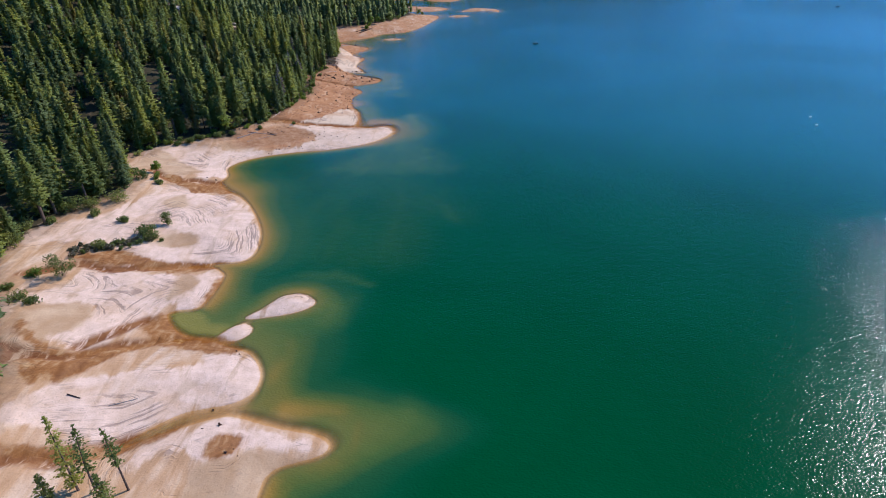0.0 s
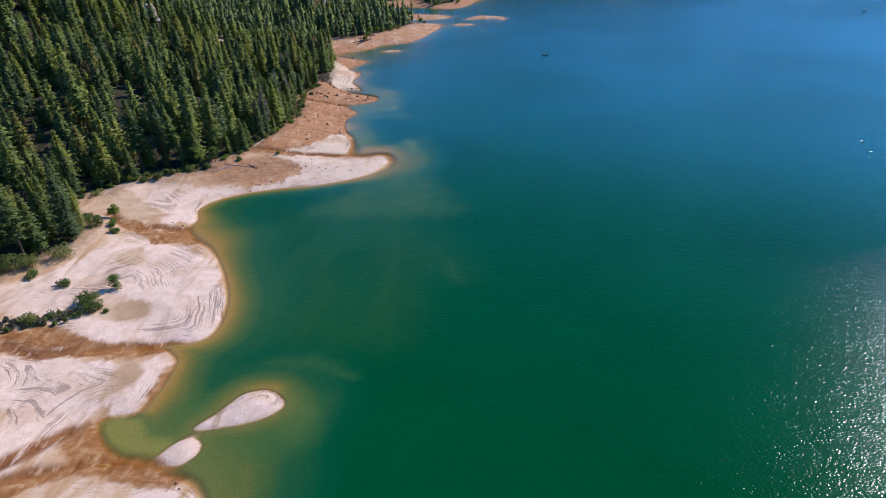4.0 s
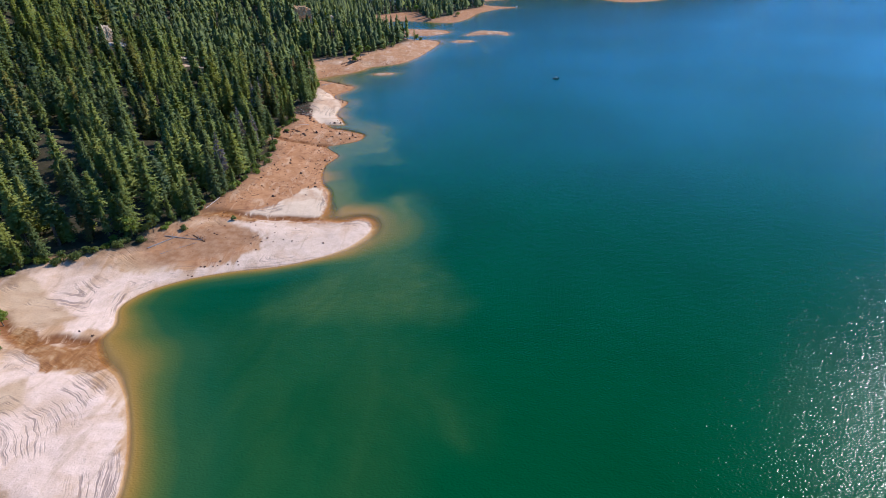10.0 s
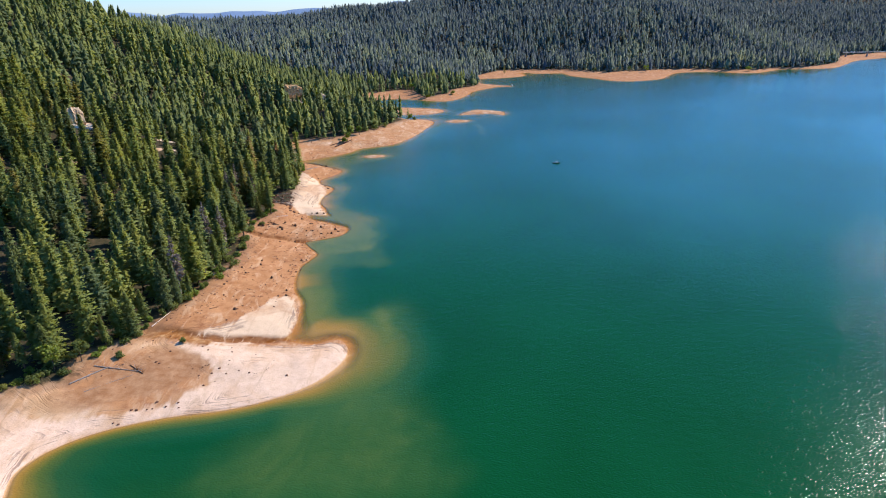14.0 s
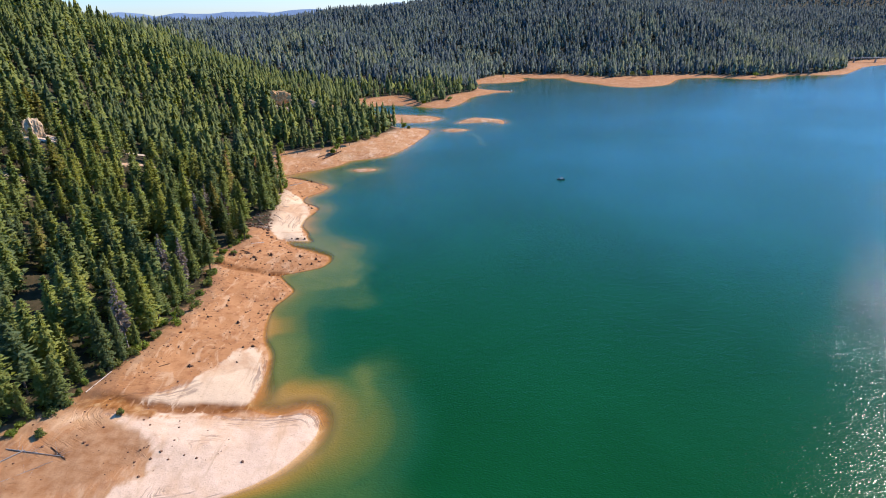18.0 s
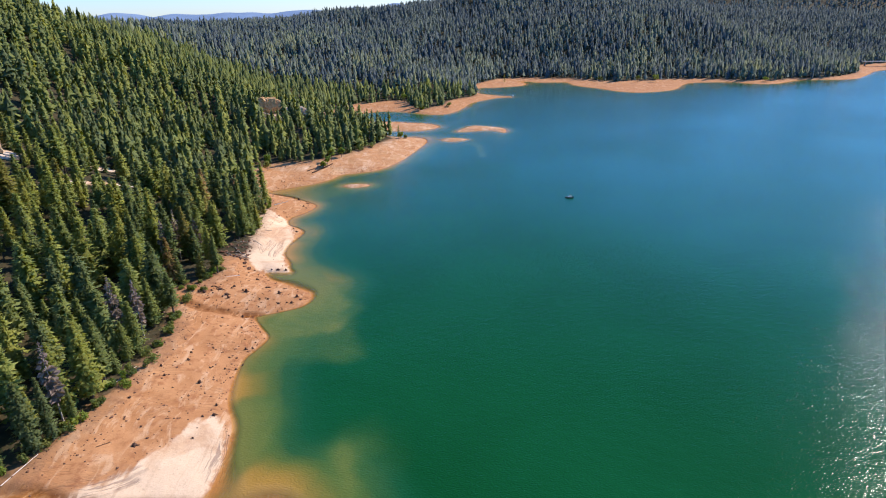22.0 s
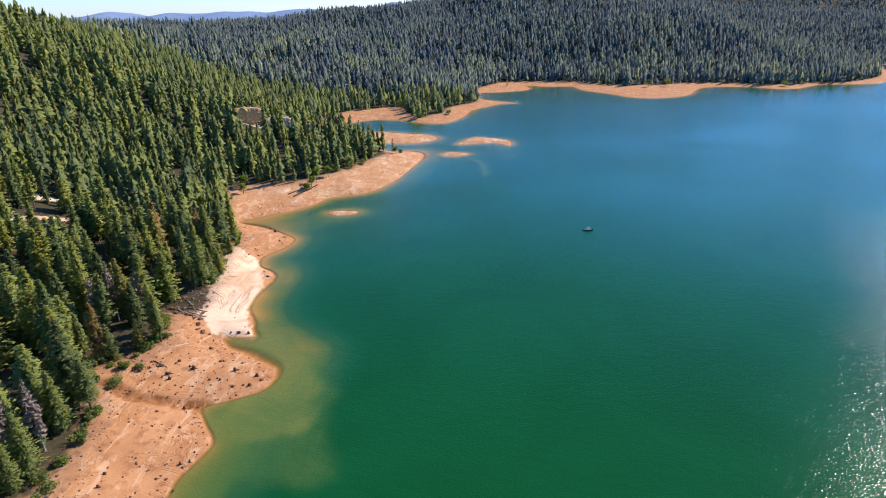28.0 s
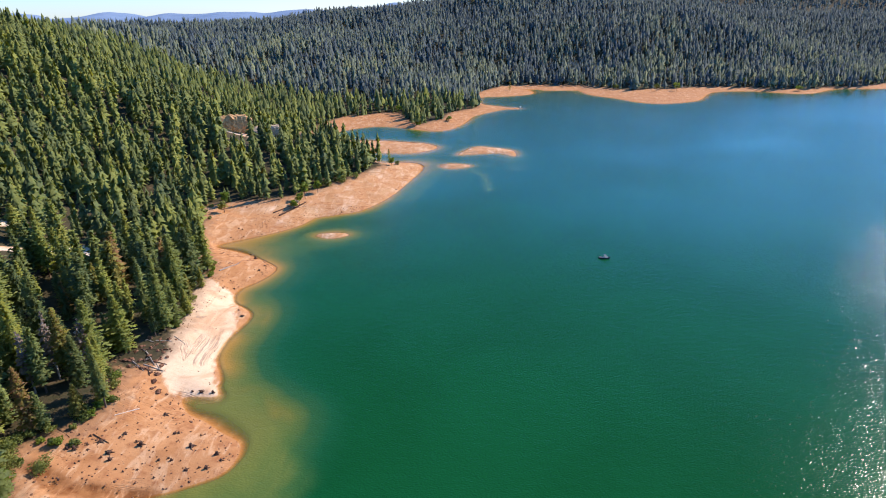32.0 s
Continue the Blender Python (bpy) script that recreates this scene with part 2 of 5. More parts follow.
def solid(name, co, polys, mat, attrs=None, smooth=True, index=None, normals=None):
    """A mesh object from arrays: points and equal-sided faces."""
    me = bpy.data.meshes.new(name)
    n, k = len(polys), polys.shape[1]
    me.vertices.add(len(co))
    me.vertices.foreach_set("co", np.ascontiguousarray(co, np.float32).ravel())
    me.loops.add(n * k)
    me.loops.foreach_set("vertex_index", np.ascontiguousarray(polys, np.int32).ravel())
    me.polygons.add(n)
    me.polygons.foreach_set("loop_start", np.arange(0, n * k, k, dtype=np.int32))
    me.polygons.foreach_set("use_smooth", np.full(n, smooth))
    for m in (mat if isinstance(mat, (list, tuple)) else [mat]):
        me.materials.append(m)
    if index is not None:
        me.polygons.foreach_set("material_index", np.ascontiguousarray(index, np.int32))
    for key, val in (attrs or {}).items():
        at = me.attributes.new(key, "FLOAT", "POINT")
        at.data.foreach_set("value", np.ascontiguousarray(np.ravel(val), np.float32))
    me.update(calc_edges=True)
    if normals is not None:
        me.normals_split_custom_set_from_vertices(np.ascontiguousarray(normals, np.float32))
    return new(name, me)


def part(name, bm, material, parent, label=""):
    me = bpy.data.meshes.new(name)
    bm.to_mesh(me)
    bm.free()
    me.materials.append(material)
    ob = new(name, me)
    ob.parent = parent
    return tagged(ob, label=label)


# ---- ground ----
sand = Mat("lakeshore_sand", 0.95, 0.1)
p = sand.coords()
d, s, white, gul, warm = sand.attr("inland"), sand.attr("wood"), sand.attr("pale"), sand.attr("gully"), sand.attr("ochre")
n0, n1, n2, n3 = sand.noise(0.035, 3), sand.noise(0.09, 4, distort=0.6), sand.noise(0.35, 5), sand.noise(2.2, 4)
n4 = sand.noise(0.25, 5, sand.stretch(p, 1.0, 0.35, 1, 0.6), 0.65, 1.0)
ochre = sand.ramp(n1, (0.3, (0.385, 0.168, 0.064)), (0.7, (0.51, 0.252, 0.108)))
ochre = sand.mix(sand.step(n2, 0.48, 0.72), ochre, (0.33, 0.135, 0.055))
ochre = sand.mix(sand.math("MULTIPLY", sand.step(n4, 0.50, 0.66), 0.6), ochre, (0.62, 0.39, 0.215))
# flow streaks: noise drawn out along the way the flats drain
flow = sand.stretch(p, 1.0, 0.22, 1, 0.52)
f1, f2 = sand.noise(0.16, 5, flow, 0.6, 0.9), sand.noise(0.55, 4, flow, 0.6, 0.5)
tan = sand.ramp(f1, (0.30, (0.45, 0.25, 0.115)), (0.44, (0.56, 0.325, 0.16)), (0.56, (0.64, 0.41, 0.235)), (0.70, (0.74, 0.53, 0.35)))
tan = sand.mix(sand.math("MULTIPLY", sand.step(f2, 0.52, 0.68), 0.3), tan, (0.42, 0.22, 0.095))
base = sand.mix(sand.step(sand.math("ADD", warm, sand.math("SUBTRACT", n1, 0.5)), 0.3, 0.7), tan, ochre)
pale = sand.ramp(n2, (0.25, (0.69, 0.462, 0.30)), (0.75, (0.87, 0.61, 0.425)))
pale = sand.mix(sand.math("MULTIPLY", warm, 0.75), pale, (0.66, 0.48, 0.29))
pale = sand.mix(sand.math("MULTIPLY", sand.step(f1, 0.46, 0.34), 0.6), pale, (0.54, 0.355, 0.21))
edge = sand.math("ADD", white, sand.math("ADD", sand.math("MULTIPLY", sand.math("SUBTRACT", n2, 0.5), 4.5), sand.math("MULTIPLY", sand.math("SUBTRACT", f1, 0.5), 11.0)))
c = sand.mix(sand.math("MULTIPLY", sand.step(edge, -1.3, 1.3), sand.math("ADD", 0.5, sand.math("MULTIPLY", sand.step(sand.noise(0.07, 5, None, 0.6, 0.8), 0.36, 0.56), 0.5))), base, pale)
fl = sand.math("ADD", sand.attr("flat"), sand.math("ADD", sand.math("MULTIPLY", sand.math("SUBTRACT", n2, 0.5), 5.0), sand.math("MULTIPLY", sand.math("SUBTRACT", f1, 0.5), 8.0)))
tan_flat = sand.ramp(n1, (0.35, (0.46, 0.27, 0.13)), (0.65, (0.62, 0.41, 0.23)))
red_flat = sand.ramp(n2, (0.35, (0.33, 0.15, 0.062)), (0.65, (0.46, 0.25, 0.12)))
c = sand.mix(sand.math("MULTIPLY", sand.step(fl, -1.8, 1.0), 0.95), c, sand.mix(sand.step(warm, 0.2, 0.6), tan_flat, red_flat))
# old waterlines: thin dark bands that follow the edges of the sand lobes
run = sand.math("ADD", sand.math("MULTIPLY", white, 0.75), sand.math("MULTIPLY", d, 0.25))
xyz = sand.t.nodes.new("ShaderNodeSeparateXYZ")
sand.put(xyz.inputs[0], p)
lay = sand.t.nodes.new("ShaderNodeCombineXYZ")
sand.put(lay.inputs[0], sand.math("ADD", run, sand.math("MULTIPLY", n1, 3.0)))
sand.put(lay.inputs[1], sand.math("MULTIPLY", xyz.outputs[0], 0.035))
sand.put(lay.inputs[2], sand.math("MULTIPLY", xyz.outputs[1], 0.035))
band = sand.noise(1.15, 3, lay.outputs[0], 0.7)
where = sand.step(sand.noise(0.05, 4), 0.49, 0.60)
lines_m = sand.math("MULTIPLY", sand.step(band, 0.50, 0.60), where)
c = sand.mix(sand.math("MULTIPLY", lines_m, sand.step(white, -6.0, 1.0)), c, sand.mix(0.58, c, (0.20, 0.125, 0.09)))
c = sand.mix(sand.math("MULTIPLY", gul, sand.step(f2, 0.30, 0.50)), c, sand.ramp(n2, (0.3, (0.17, 0.055, 0.016)), (0.7, (0.32, 0.14, 0.05))))
mu = sand.math("ADD", sand.attr("mud"), sand.math("ADD", sand.math("MULTIPLY", sand.math("SUBTRACT", n2, 0.5), 3.5), sand.math("MULTIPLY", sand.math("SUBTRACT", f1, 0.5), 8.0)))
c = sand.mix(sand.math("MULTIPLY", sand.step(mu, -1.5, 0.6), 0.94), c, sand.ramp(sand.math("ADD", sand.math("MULTIPLY", f2, 0.35), sand.math("MULTIPLY", sand.noise(0.14, 4, None, 0.6, 1.5), 0.65)), (0.36, (0.20, 0.07, 0.016)), (0.50, (0.32, 0.13, 0.036)), (0.64, (0.52, 0.30, 0.13))))
# wet margin with fine shorelines
wet = sand.step(sand.math("ADD", d, sand.math("MULTIPLY", n1, 1.6)), 1.7, 0.6)
c = sand.mix(sand.math("MULTIPLY", wet, 0.22), c, sand.ramp(sand.math("SINE", sand.math("MULTIPLY", d, 8.0)), (0.0, (0.42, 0.22, 0.09)), (1.0, (0.33, 0.15, 0.055))))
# litter and undergrowth below the trees
soil = sand.ramp(n2, (0.3, (0.032, 0.034, 0.016)), (0.62, (0.07, 0.055, 0.03)), (0.8, (0.15, 0.10, 0.06)))
rim = sand.math("ADD", s, sand.math("MULTIPLY", sand.math("SUBTRACT", n2, 0.5), 12.0))
c = sand.mix(sand.math("MULTIPLY", sand.step(rim, -7.0, -1.0), 0.45), c, (0.20, 0.12, 0.07))
c = sand.mix(sand.step(rim, -1.0, 5.0), c, soil)
c = sand.mix(sand.math("MULTIPLY", sand.step(n3, 0.55, 0.72), 0.42), c, sand.mix(0.65, c, (0.16, 0.07, 0.035)))
bare = sand.attr("bare")
c = sand.mix(sand.step(sand.math("ADD", bare, sand.math("MULTIPLY", sand.math("SUBTRACT", n2, 0.5), 0.8)), 0.35, 0.6), c, sand.ramp(n1, (0.35, (0.50, 0.30, 0.16)), (0.65, (0.66, 0.56, 0.44))))
sand.color(c).bump(sand.math("ADD", sand.math("ADD", sand.math("MULTIPLY", n2, 1.0), sand.math("MULTIPLY", n3, 0.4)), sand.math("MULTIPLY", lines_m, -0.8)), 0.5, 0.4)

PALE_LOBE = [(-134, 218), (-108, 210), (-95, 200), (-83, 180), (-79, 168), (-77, 157), (-82, 150), (-102, 148), (-121, 154), (-135, 161),
             (-151, 162), (-164, 158), (-170, 172), (-154, 181), (-145, 191), (-134, 211)]
PALE_MID = [(-143, 121), (-139, 128), (-130, 132), (-135, 143), (-120, 147), (-115, 143), (-97, 142), (-90, 145), (-84, 141), (-84, 122),
            (-89, 120), (-97, 125), (-100, 119), (-105, 106), (-110, 99), (-121, 101), (-124, 104), (-117, 112), (-119, 121), (-127, 120)]
PALE_SECOND = [(-116, 71), (-109, 83), (-94, 89), (-79, 93), (-69, 99), (-60, 95), (-56, 86), (-60, 79), (-71, 77), (-81, 70), (-89, 67),
               (-101, 69)]
PALE_FIRST = [(-80, 65), (-74, 69), (-61, 73), (-55, 71), (-37, 65), (-44, 63), (-53, 64), (-56, 58), (-71, 63), (-77, 57)]
PALE_SPIT = [(-37, 304), (-36, 298), (-39, 286), (-46, 277), (-56, 272), (-68, 269), (-81, 267), (-91, 262), (-109, 262), (-114, 264),
             (-108, 269), (-90, 274), (-81, 284), (-83, 293), (-100, 306), (-84, 306), (-60, 308), (-54, 308), (-42, 309)]
PALE_ROOT = [(-139, 239), (-162, 255), (-161, 272), (-142, 270), (-120, 266), (-98, 267), (-116, 255), (-113, 237), (-125, 233)]
PALE_BUMP = [(-68, 346), (-62, 336), (-61, 324), (-61, 314), (-67, 311), (-75, 307), (-89, 306), (-97, 311), (-88, 317), (-79, 331),
             (-73, 343)]
PALE_BEACH = [(-72, 454), (-75, 465), (-81, 477), (-80, 492), (-88, 520), (-97, 536), (-120, 540), (-110, 500), (-105, 486), (-97, 466),
              (-83, 456)]
PALE = (PALE_LOBE, PALE_MID, PALE_SECOND, PALE_FIRST, PALE_SPIT, PALE_ROOT, PALE_BUMP, PALE_BEACH)
# wet orange mud in the drains between the lobes, and tan flats inside them
MUD_MAIN = [(-95, 122), (-87, 115), (-74, 106), (-66, 104), (-67, 101), (-77, 101), (-88, 103), (-96, 101), (-101, 95), (-106, 87), (-113, 83),
            (-118, 84), (-125, 93), (-113, 93), (-105, 95), (-104, 100), (-98, 103), (-94, 106), (-99, 111), (-96, 121)]
MUD_RUN = [(-136, 110), (-134, 110), (-128, 104), (-120, 99), (-112, 97), (-103, 99), (-103, 97), (-111, 95), (-121, 97), (-127, 101), (-132, 104)]
MUD_MID = [(-143, 153), (-136, 155), (-128, 158), (-119, 153), (-105, 150), (-94, 151), (-91, 148), (-98, 144), (-110, 145), (-120, 149), (-124, 147),
           (-133, 149), (-140, 149)]
MUD_NEAR = [(-111, 63), (-92, 63), (-83, 65), (-79, 68), (-72, 75), (-73, 70), (-78, 66), (-85, 62), (-96, 61), (-110, 61)]
MUD_PATCH = [(-62, 62), (-61, 66), (-57, 68), (-55, 67), (-55, 64), (-56, 62)]
MUD_MOUTH = [(-141, 230), (-137, 231), (-127, 224), (-119, 224), (-113, 227), (-106, 219), (-107, 214), (-115, 215), (-120, 212), (-126, 218),
             (-135, 223)]
MUD_SMALL = [(-84, 129), (-84, 140), (-86, 140), (-86, 126), (-88, 121), (-85, 120)]
MUD_CUT = [(-122, 310), (-116, 314), (-107, 314), (-99, 314), (-93, 310), (-86, 307), (-92, 306), (-100, 309), (-108, 308), (-115, 308)]
MUD = (MUD_MAIN, MUD_RUN, MUD_MID, MUD_NEAR, MUD_PATCH, MUD_MOUTH, MUD_SMALL, MUD_CUT)
FLAT_LOBE = [(-119, 168), (-112, 172), (-104, 170), (-102, 165), (-108, 162), (-115, 163)]
FLAT_UPPER = [(-130, 200), (-125, 208), (-120, 202), (-119, 196), (-125, 195)]
FLAT_ROOT = [(-159, 239), (-158, 262), (-135, 244), (-127, 240), (-130, 234), (-142, 233), (-151, 231)]
FLAT_MID = [(-140, 117), (-132, 120), (-123, 122), (-119, 120), (-117, 112), (-119, 106), (-123, 104), (-121, 99), (-132, 105)]
FLAT_TONGUE = [(-99, 134), (-99, 142), (-93, 141), (-92, 134), (-96, 129), (-98, 128)]
FLAT_BACK = [(-137, 101), (-126, 101), (-114, 93), (-113, 86), (-119, 84), (-127, 87)]
FLAT_SPIT = [(-116, 280), (-119, 289), (-111, 293), (-106, 299), (-101, 305), (-92, 300), (-84, 296), (-82, 291), (-87, 287), (-91, 282), (-98, 280),
             (-104, 275), (-111, 274), (-115, 272), (-125, 268), (-128, 276)]
FLAT_FIRST = [(-64, 56), (-54, 62), (-46, 62), (-36, 59), (-39, 49), (-60, 48)]
FLATS = (FLAT_LOBE, FLAT_UPPER, FLAT_ROOT, FLAT_MID, FLAT_TONGUE, FLAT_BACK, FLAT_SPIT, FLAT_FIRST)
xs = lines((-4500, -1500, 300), (-1500, -700, 40), (-700, -400, 12), (-400, -200, 5), (-200, -20, 1.25), (-20, 110, 3), (110, 860, 9),
           (860, 1500, 40), (1500, 4500, 300))
ys = lines((-1500, -200, 80), (-200, 30, 8), (30, 480, 1.25), (480, 860, 2.2), (860, 1320, 4.5), (1320, 2600, 32), (2600, 4600, 200))
gx, gy = np.meshgrid(xs, ys)
gz, gd, gs, gi = fields(gx, gy)
pale_d = np.full(gx.shape, -40.0)
near = (gx > -220) & (gx < 0) & (gy > 20) & (gy < 560)
for poly in PALE:
    pale_d[near] = np.maximum(pale_d[near], -signed(rounded(poly, 3), gx[near], gy[near]))
pale_d = np.maximum(pale_d, np.where(gi > -3, np.where(gy < 300, 2.0, -1.0), -40))
mud_d, flat_d = np.full(gx.shape, -40.0), np.full(gx.shape, -40.0)
for polys, out_d in ((MUD, mud_d), (FLATS, flat_d)):
    for poly in polys:
        out_d[near] = np.maximum(out_d[near], -signed(rounded(poly, 3), gx[near], gy[near]))
# runnels that drain the flats towards the water
RUNNELS = [[(-170, 70), (-150, 86), (-136, 84), (-124, 95), (-112, 95), (-100, 102), (-88, 106), (-76, 106)], [(-165, 110), (-150, 104), (-138, 99), (-124, 95)],
           [(-152, 138), (-136, 147), (-126, 144), (-112, 147), (-100, 149), (-88, 150)], [(-150, 60), (-132, 60), (-118, 55), (-104, 60), (-95, 60), (-82, 67)],
           [(-125, 318), (-114, 312), (-104, 314), (-92, 311), (-78, 311), (-62, 313)], [(-150, 236), (-135, 224), (-126, 228), (-116, 227), (-112, 231)],
           [(-110, 420), (-98, 413), (-88, 413), (-76, 413)], [(-100, 116), (-106, 108), (-112, 100)]]
gul = np.full(gx.shape, 99.0)
for k, r in enumerate(RUNNELS):
    a = np.array(r, float)
    for (ax, ay), (bx, by) in zip(a[:-1], a[1:]):
        u = np.clip(((gx - ax) * (bx - ax) + (gy - ay) * (by - ay)) / ((bx - ax) ** 2 + (by - ay) ** 2), 0, 1)
        gul = np.minimum(gul, np.hypot(gx - ax - u * (bx - ax), gy - ay - u * (by - ay)))
gul = gul + 1.0 * waves2(gx, gy, 11, 8) + 0.6 * waves2(gx, gy, 5, 9)
gully = np.clip(1 - gul / 3.4, 0, 1)
gz = np.where((gd > 0) & (gs < 0), gz - 1.0 * gully * np.minimum(1, gz / 0.8), gz)
up = lambda v, a, b_: np.clip((v - a) / (b_ - a), 0, 1)
ochre_a = up(gy, 296, 314) * (1 - 0.15 * up(gy, 436, 470) + 0.1 * up(gy, 545, 600))
ochre_a = ochre_a * (1 - 0.40 * up(gy, 545, 640) + 0.18 * up(gy, 860, 960))
ochre_a = np.maximum(ochre_a, 0.95 * bell(gx, gy, -104, 287, 22, 13))
ochre_a = np.maximum(ochre_a, 0.45 * bell(gx, gy, -75, 290, 50, 20))
# bare banks of earth and rock, and a dirt road, in the wood
SCARS = [(-250, 524, 13, 9, 0.5), (-171, 806, 22, 9, 0.2), (-148, 828, 15, 8, 0.3), (-214, 560, 9, 5, 0.4), (-188, 533, 30, 3.6, 0.8),
        (-170, 552, 12, 4, 0.3), (-300, 420, 12, 4, 0.3), (-230, 470, 9, 3.5, 0.2)]
bare_a = np.zeros(gx.shape)
for cx, cy, rx, ry, turn in SCARS:
    u, v = (gx - cx) * math.cos(turn) + (gy - cy) * math.sin(turn), (gy - cy) * math.cos(turn) - (gx - cx) * math.sin(turn)
    bare_a = np.maximum(bare_a, np.exp(-((u / rx) ** 2 + (v / ry) ** 2) / 1.4))
# first bell: dark soil of the rocky cut, its shade put into the colour
ground = sheet("ground", xs, ys, gz, sand.m, {"inland": np.maximum(gd, gi), "wood": gs + 16 * bell(gx, gy, -106, 475, 7, 6) + 9 * bell(gx, gy, -122, 284, 12, 5) + 7 * bell(gx, gy, -125, 268, 16, 3), "pale": pale_d, "gully": np.clip(gully * 2, 0, 1), "ochre": ochre_a, "bare": bare_a, "mud": mud_d, "flat": flat_d})
tagged(ground, "pale and ochre sand shore rising to wooded hills", "ground", kind="structure")

# ---- water ----
lake = Mat("lake_water", 0.13, 0.26)
off, muck = lake.attr("offshore"), lake.attr("silt")
p = lake.coords()
w1, w2 = lake.noise(0.018, 4, distort=0.6), lake.noise(0.045, 4, distort=0.5)
wig = lake.math("ADD", lake.math("MULTIPLY", lake.math("SUBTRACT", w1, 0.5), 7.0), lake.math("MULTIPLY", lake.math("SUBTRACT", w2, 0.5), 5.0))
depth = lake.math("MAXIMUM", 0.0, lake.math("ADD", off, lake.math("MULTIPLY", wig, lake.step(off, 0.0, 12.0))))
deep = lake.ramp(w1, (0.3, (0.000, 0.057, 0.012)), (0.7, (0.000, 0.069, 0.017)))
body = lake.ramp(lake.math("DIVIDE", depth, 60.0), (0.0, (0.40, 0.24, 0.085)), (0.06, (0.33, 0.185, 0.034)), (0.13, (0.175, 0.145, 0.026)),
                 (0.21, (0.078, 0.116, 0.024)), (0.34, (0.018, 0.084, 0.024)), (0.60, (0.003, 0.072, 0.022)), (1.0, (0.000, 0.062, 0.016)))
c = lake.mix(lake.step(depth, 32.0, 62.0), body, deep)
w3 = lake.noise(0.05, 5, lake.stretch(p, 1.0, 0.55, 1, -0.35), 0.6, 1.2)
w4 = lake.noise(0.16, 4, lake.stretch(p, 1.0, 0.4, 1, -0.35), 0.6, 0.8)
torn = lake.math("ADD", lake.math("SUBTRACT", w3, 0.5), lake.math("MULTIPLY", lake.math("SUBTRACT", w4, 0.5), 0.3))
cloud = lake.math("MAXIMUM", 0.0, lake.math("ADD", muck, lake.math("MULTIPLY", torn, lake.math("MULTIPLY", lake.step(muck, 0.0, 0.3), 0.36))))
c = lake.mix(lake.math("MULTIPLY", lake.step(cloud, 0.0, 0.6), 0.9), c, lake.mix(lake.step(cloud, 0.3, 0.95), (0.050, 0.115, 0.026), (0.23, 0.205, 0.040)))
lake.color(c)
lake.b.inputs["IOR"].default_value = 1.333
facing = lake.node("ShaderNodeLayerWeight", Blend=0.5).outputs["Facing"]
lake.put(lake.b.inputs["Specular IOR Level"], lake.math("ADD", 0.13, lake.math("MULTIPLY", lake.step(facing, 0.55, 0.95), 0.75)))
wind = lake.step(lake.noise(0.006, 2), 0.35, 0.65)
r1 = lake.math("MULTIPLY", lake.noise(1.4, 1, lake.stretch(p, 1.0, 1.6, 1, 0.5), 0.5), 1.5)
r2 = lake.noise(0.22, 2, lake.stretch(p, 1.0, 1.8, 1, 0.7))
lake.bump(lake.math("ADD", lake.math("MULTIPLY", r1, lake.math("ADD", 0.8, lake.math("MULTIPLY", wind, 0.5))), lake.math("MULTIPLY", r2, 1.6)), 1.0, 0.080)
out = lake.t.nodes["Material Output"]
clear = lake.t.nodes.new("ShaderNodeBsdfTransparent")
clear.inputs[0].default_value = (0.97, 0.90, 0.74, 1)
blend = lake.t.nodes.new("ShaderNodeMixShader")
lake.put(blend.inputs[0], lake.step(off, -0.4, 3.2))
lake.t.links.new(clear.outputs[0], blend.inputs[1])
lake.t.links.new(lake.b.outputs[0], blend.inputs[2])
lake.t.links.new(blend.outputs[0], out.inputs[0])

wx = lines((-135, 40, 2.0), (40, 130, 6), (130, 860, 20), (860, 1230, 60))
wy = lines((-760, 0, 60), (0, 40, 5), (40, 480, 2.0), (480, 870, 4), (870, 1345, 8))
ax, ay = np.meshgrid(wx, wy)
wd = -signed(LAKE, ax, ay)
wi = np.full(ax.shape, -1e9)
for poly in ISLES:
    wi = np.maximum(wi, -signed(poly, ax, ay))
# wide shallow shelves off the lobes, steep banks in the coves
SHELF = [(-72, 170, 12, 22, 0.15), (-104, 222, 14, 9, 1.5), (-34, 300, 14, 14, 2.2), (-54, 317, 14, 8, 3.0), (-64, 446, 15, 10, 2.8), (-68, 110, 20, 12, 1.2),
         (-60, 76, 20, 5, 1.5), (-22, 70, 16, 5, 1.8), (-105, 592, 20, 9, 2.2), (-60, 345, 8, 24, 0.9), (-75, 500, 8, 25, 0.6), (-95, 265, 26, 8, -0.7), (-60, 268, 14, 8, -0.35),
         (10, 775, 40, 30, 1.0), (-100, 540, 12, 10, 0.8)]
shelf = np.full(ax.shape, 0.54)
for cx, cy, rx, ry, a in SHELF:
    shelf = shelf + 0.7 * a * bell(ax, ay, cx, cy, rx, ry)
woff = np.minimum(wd / np.clip(shelf, 0.3, None), -wi * 2.2)
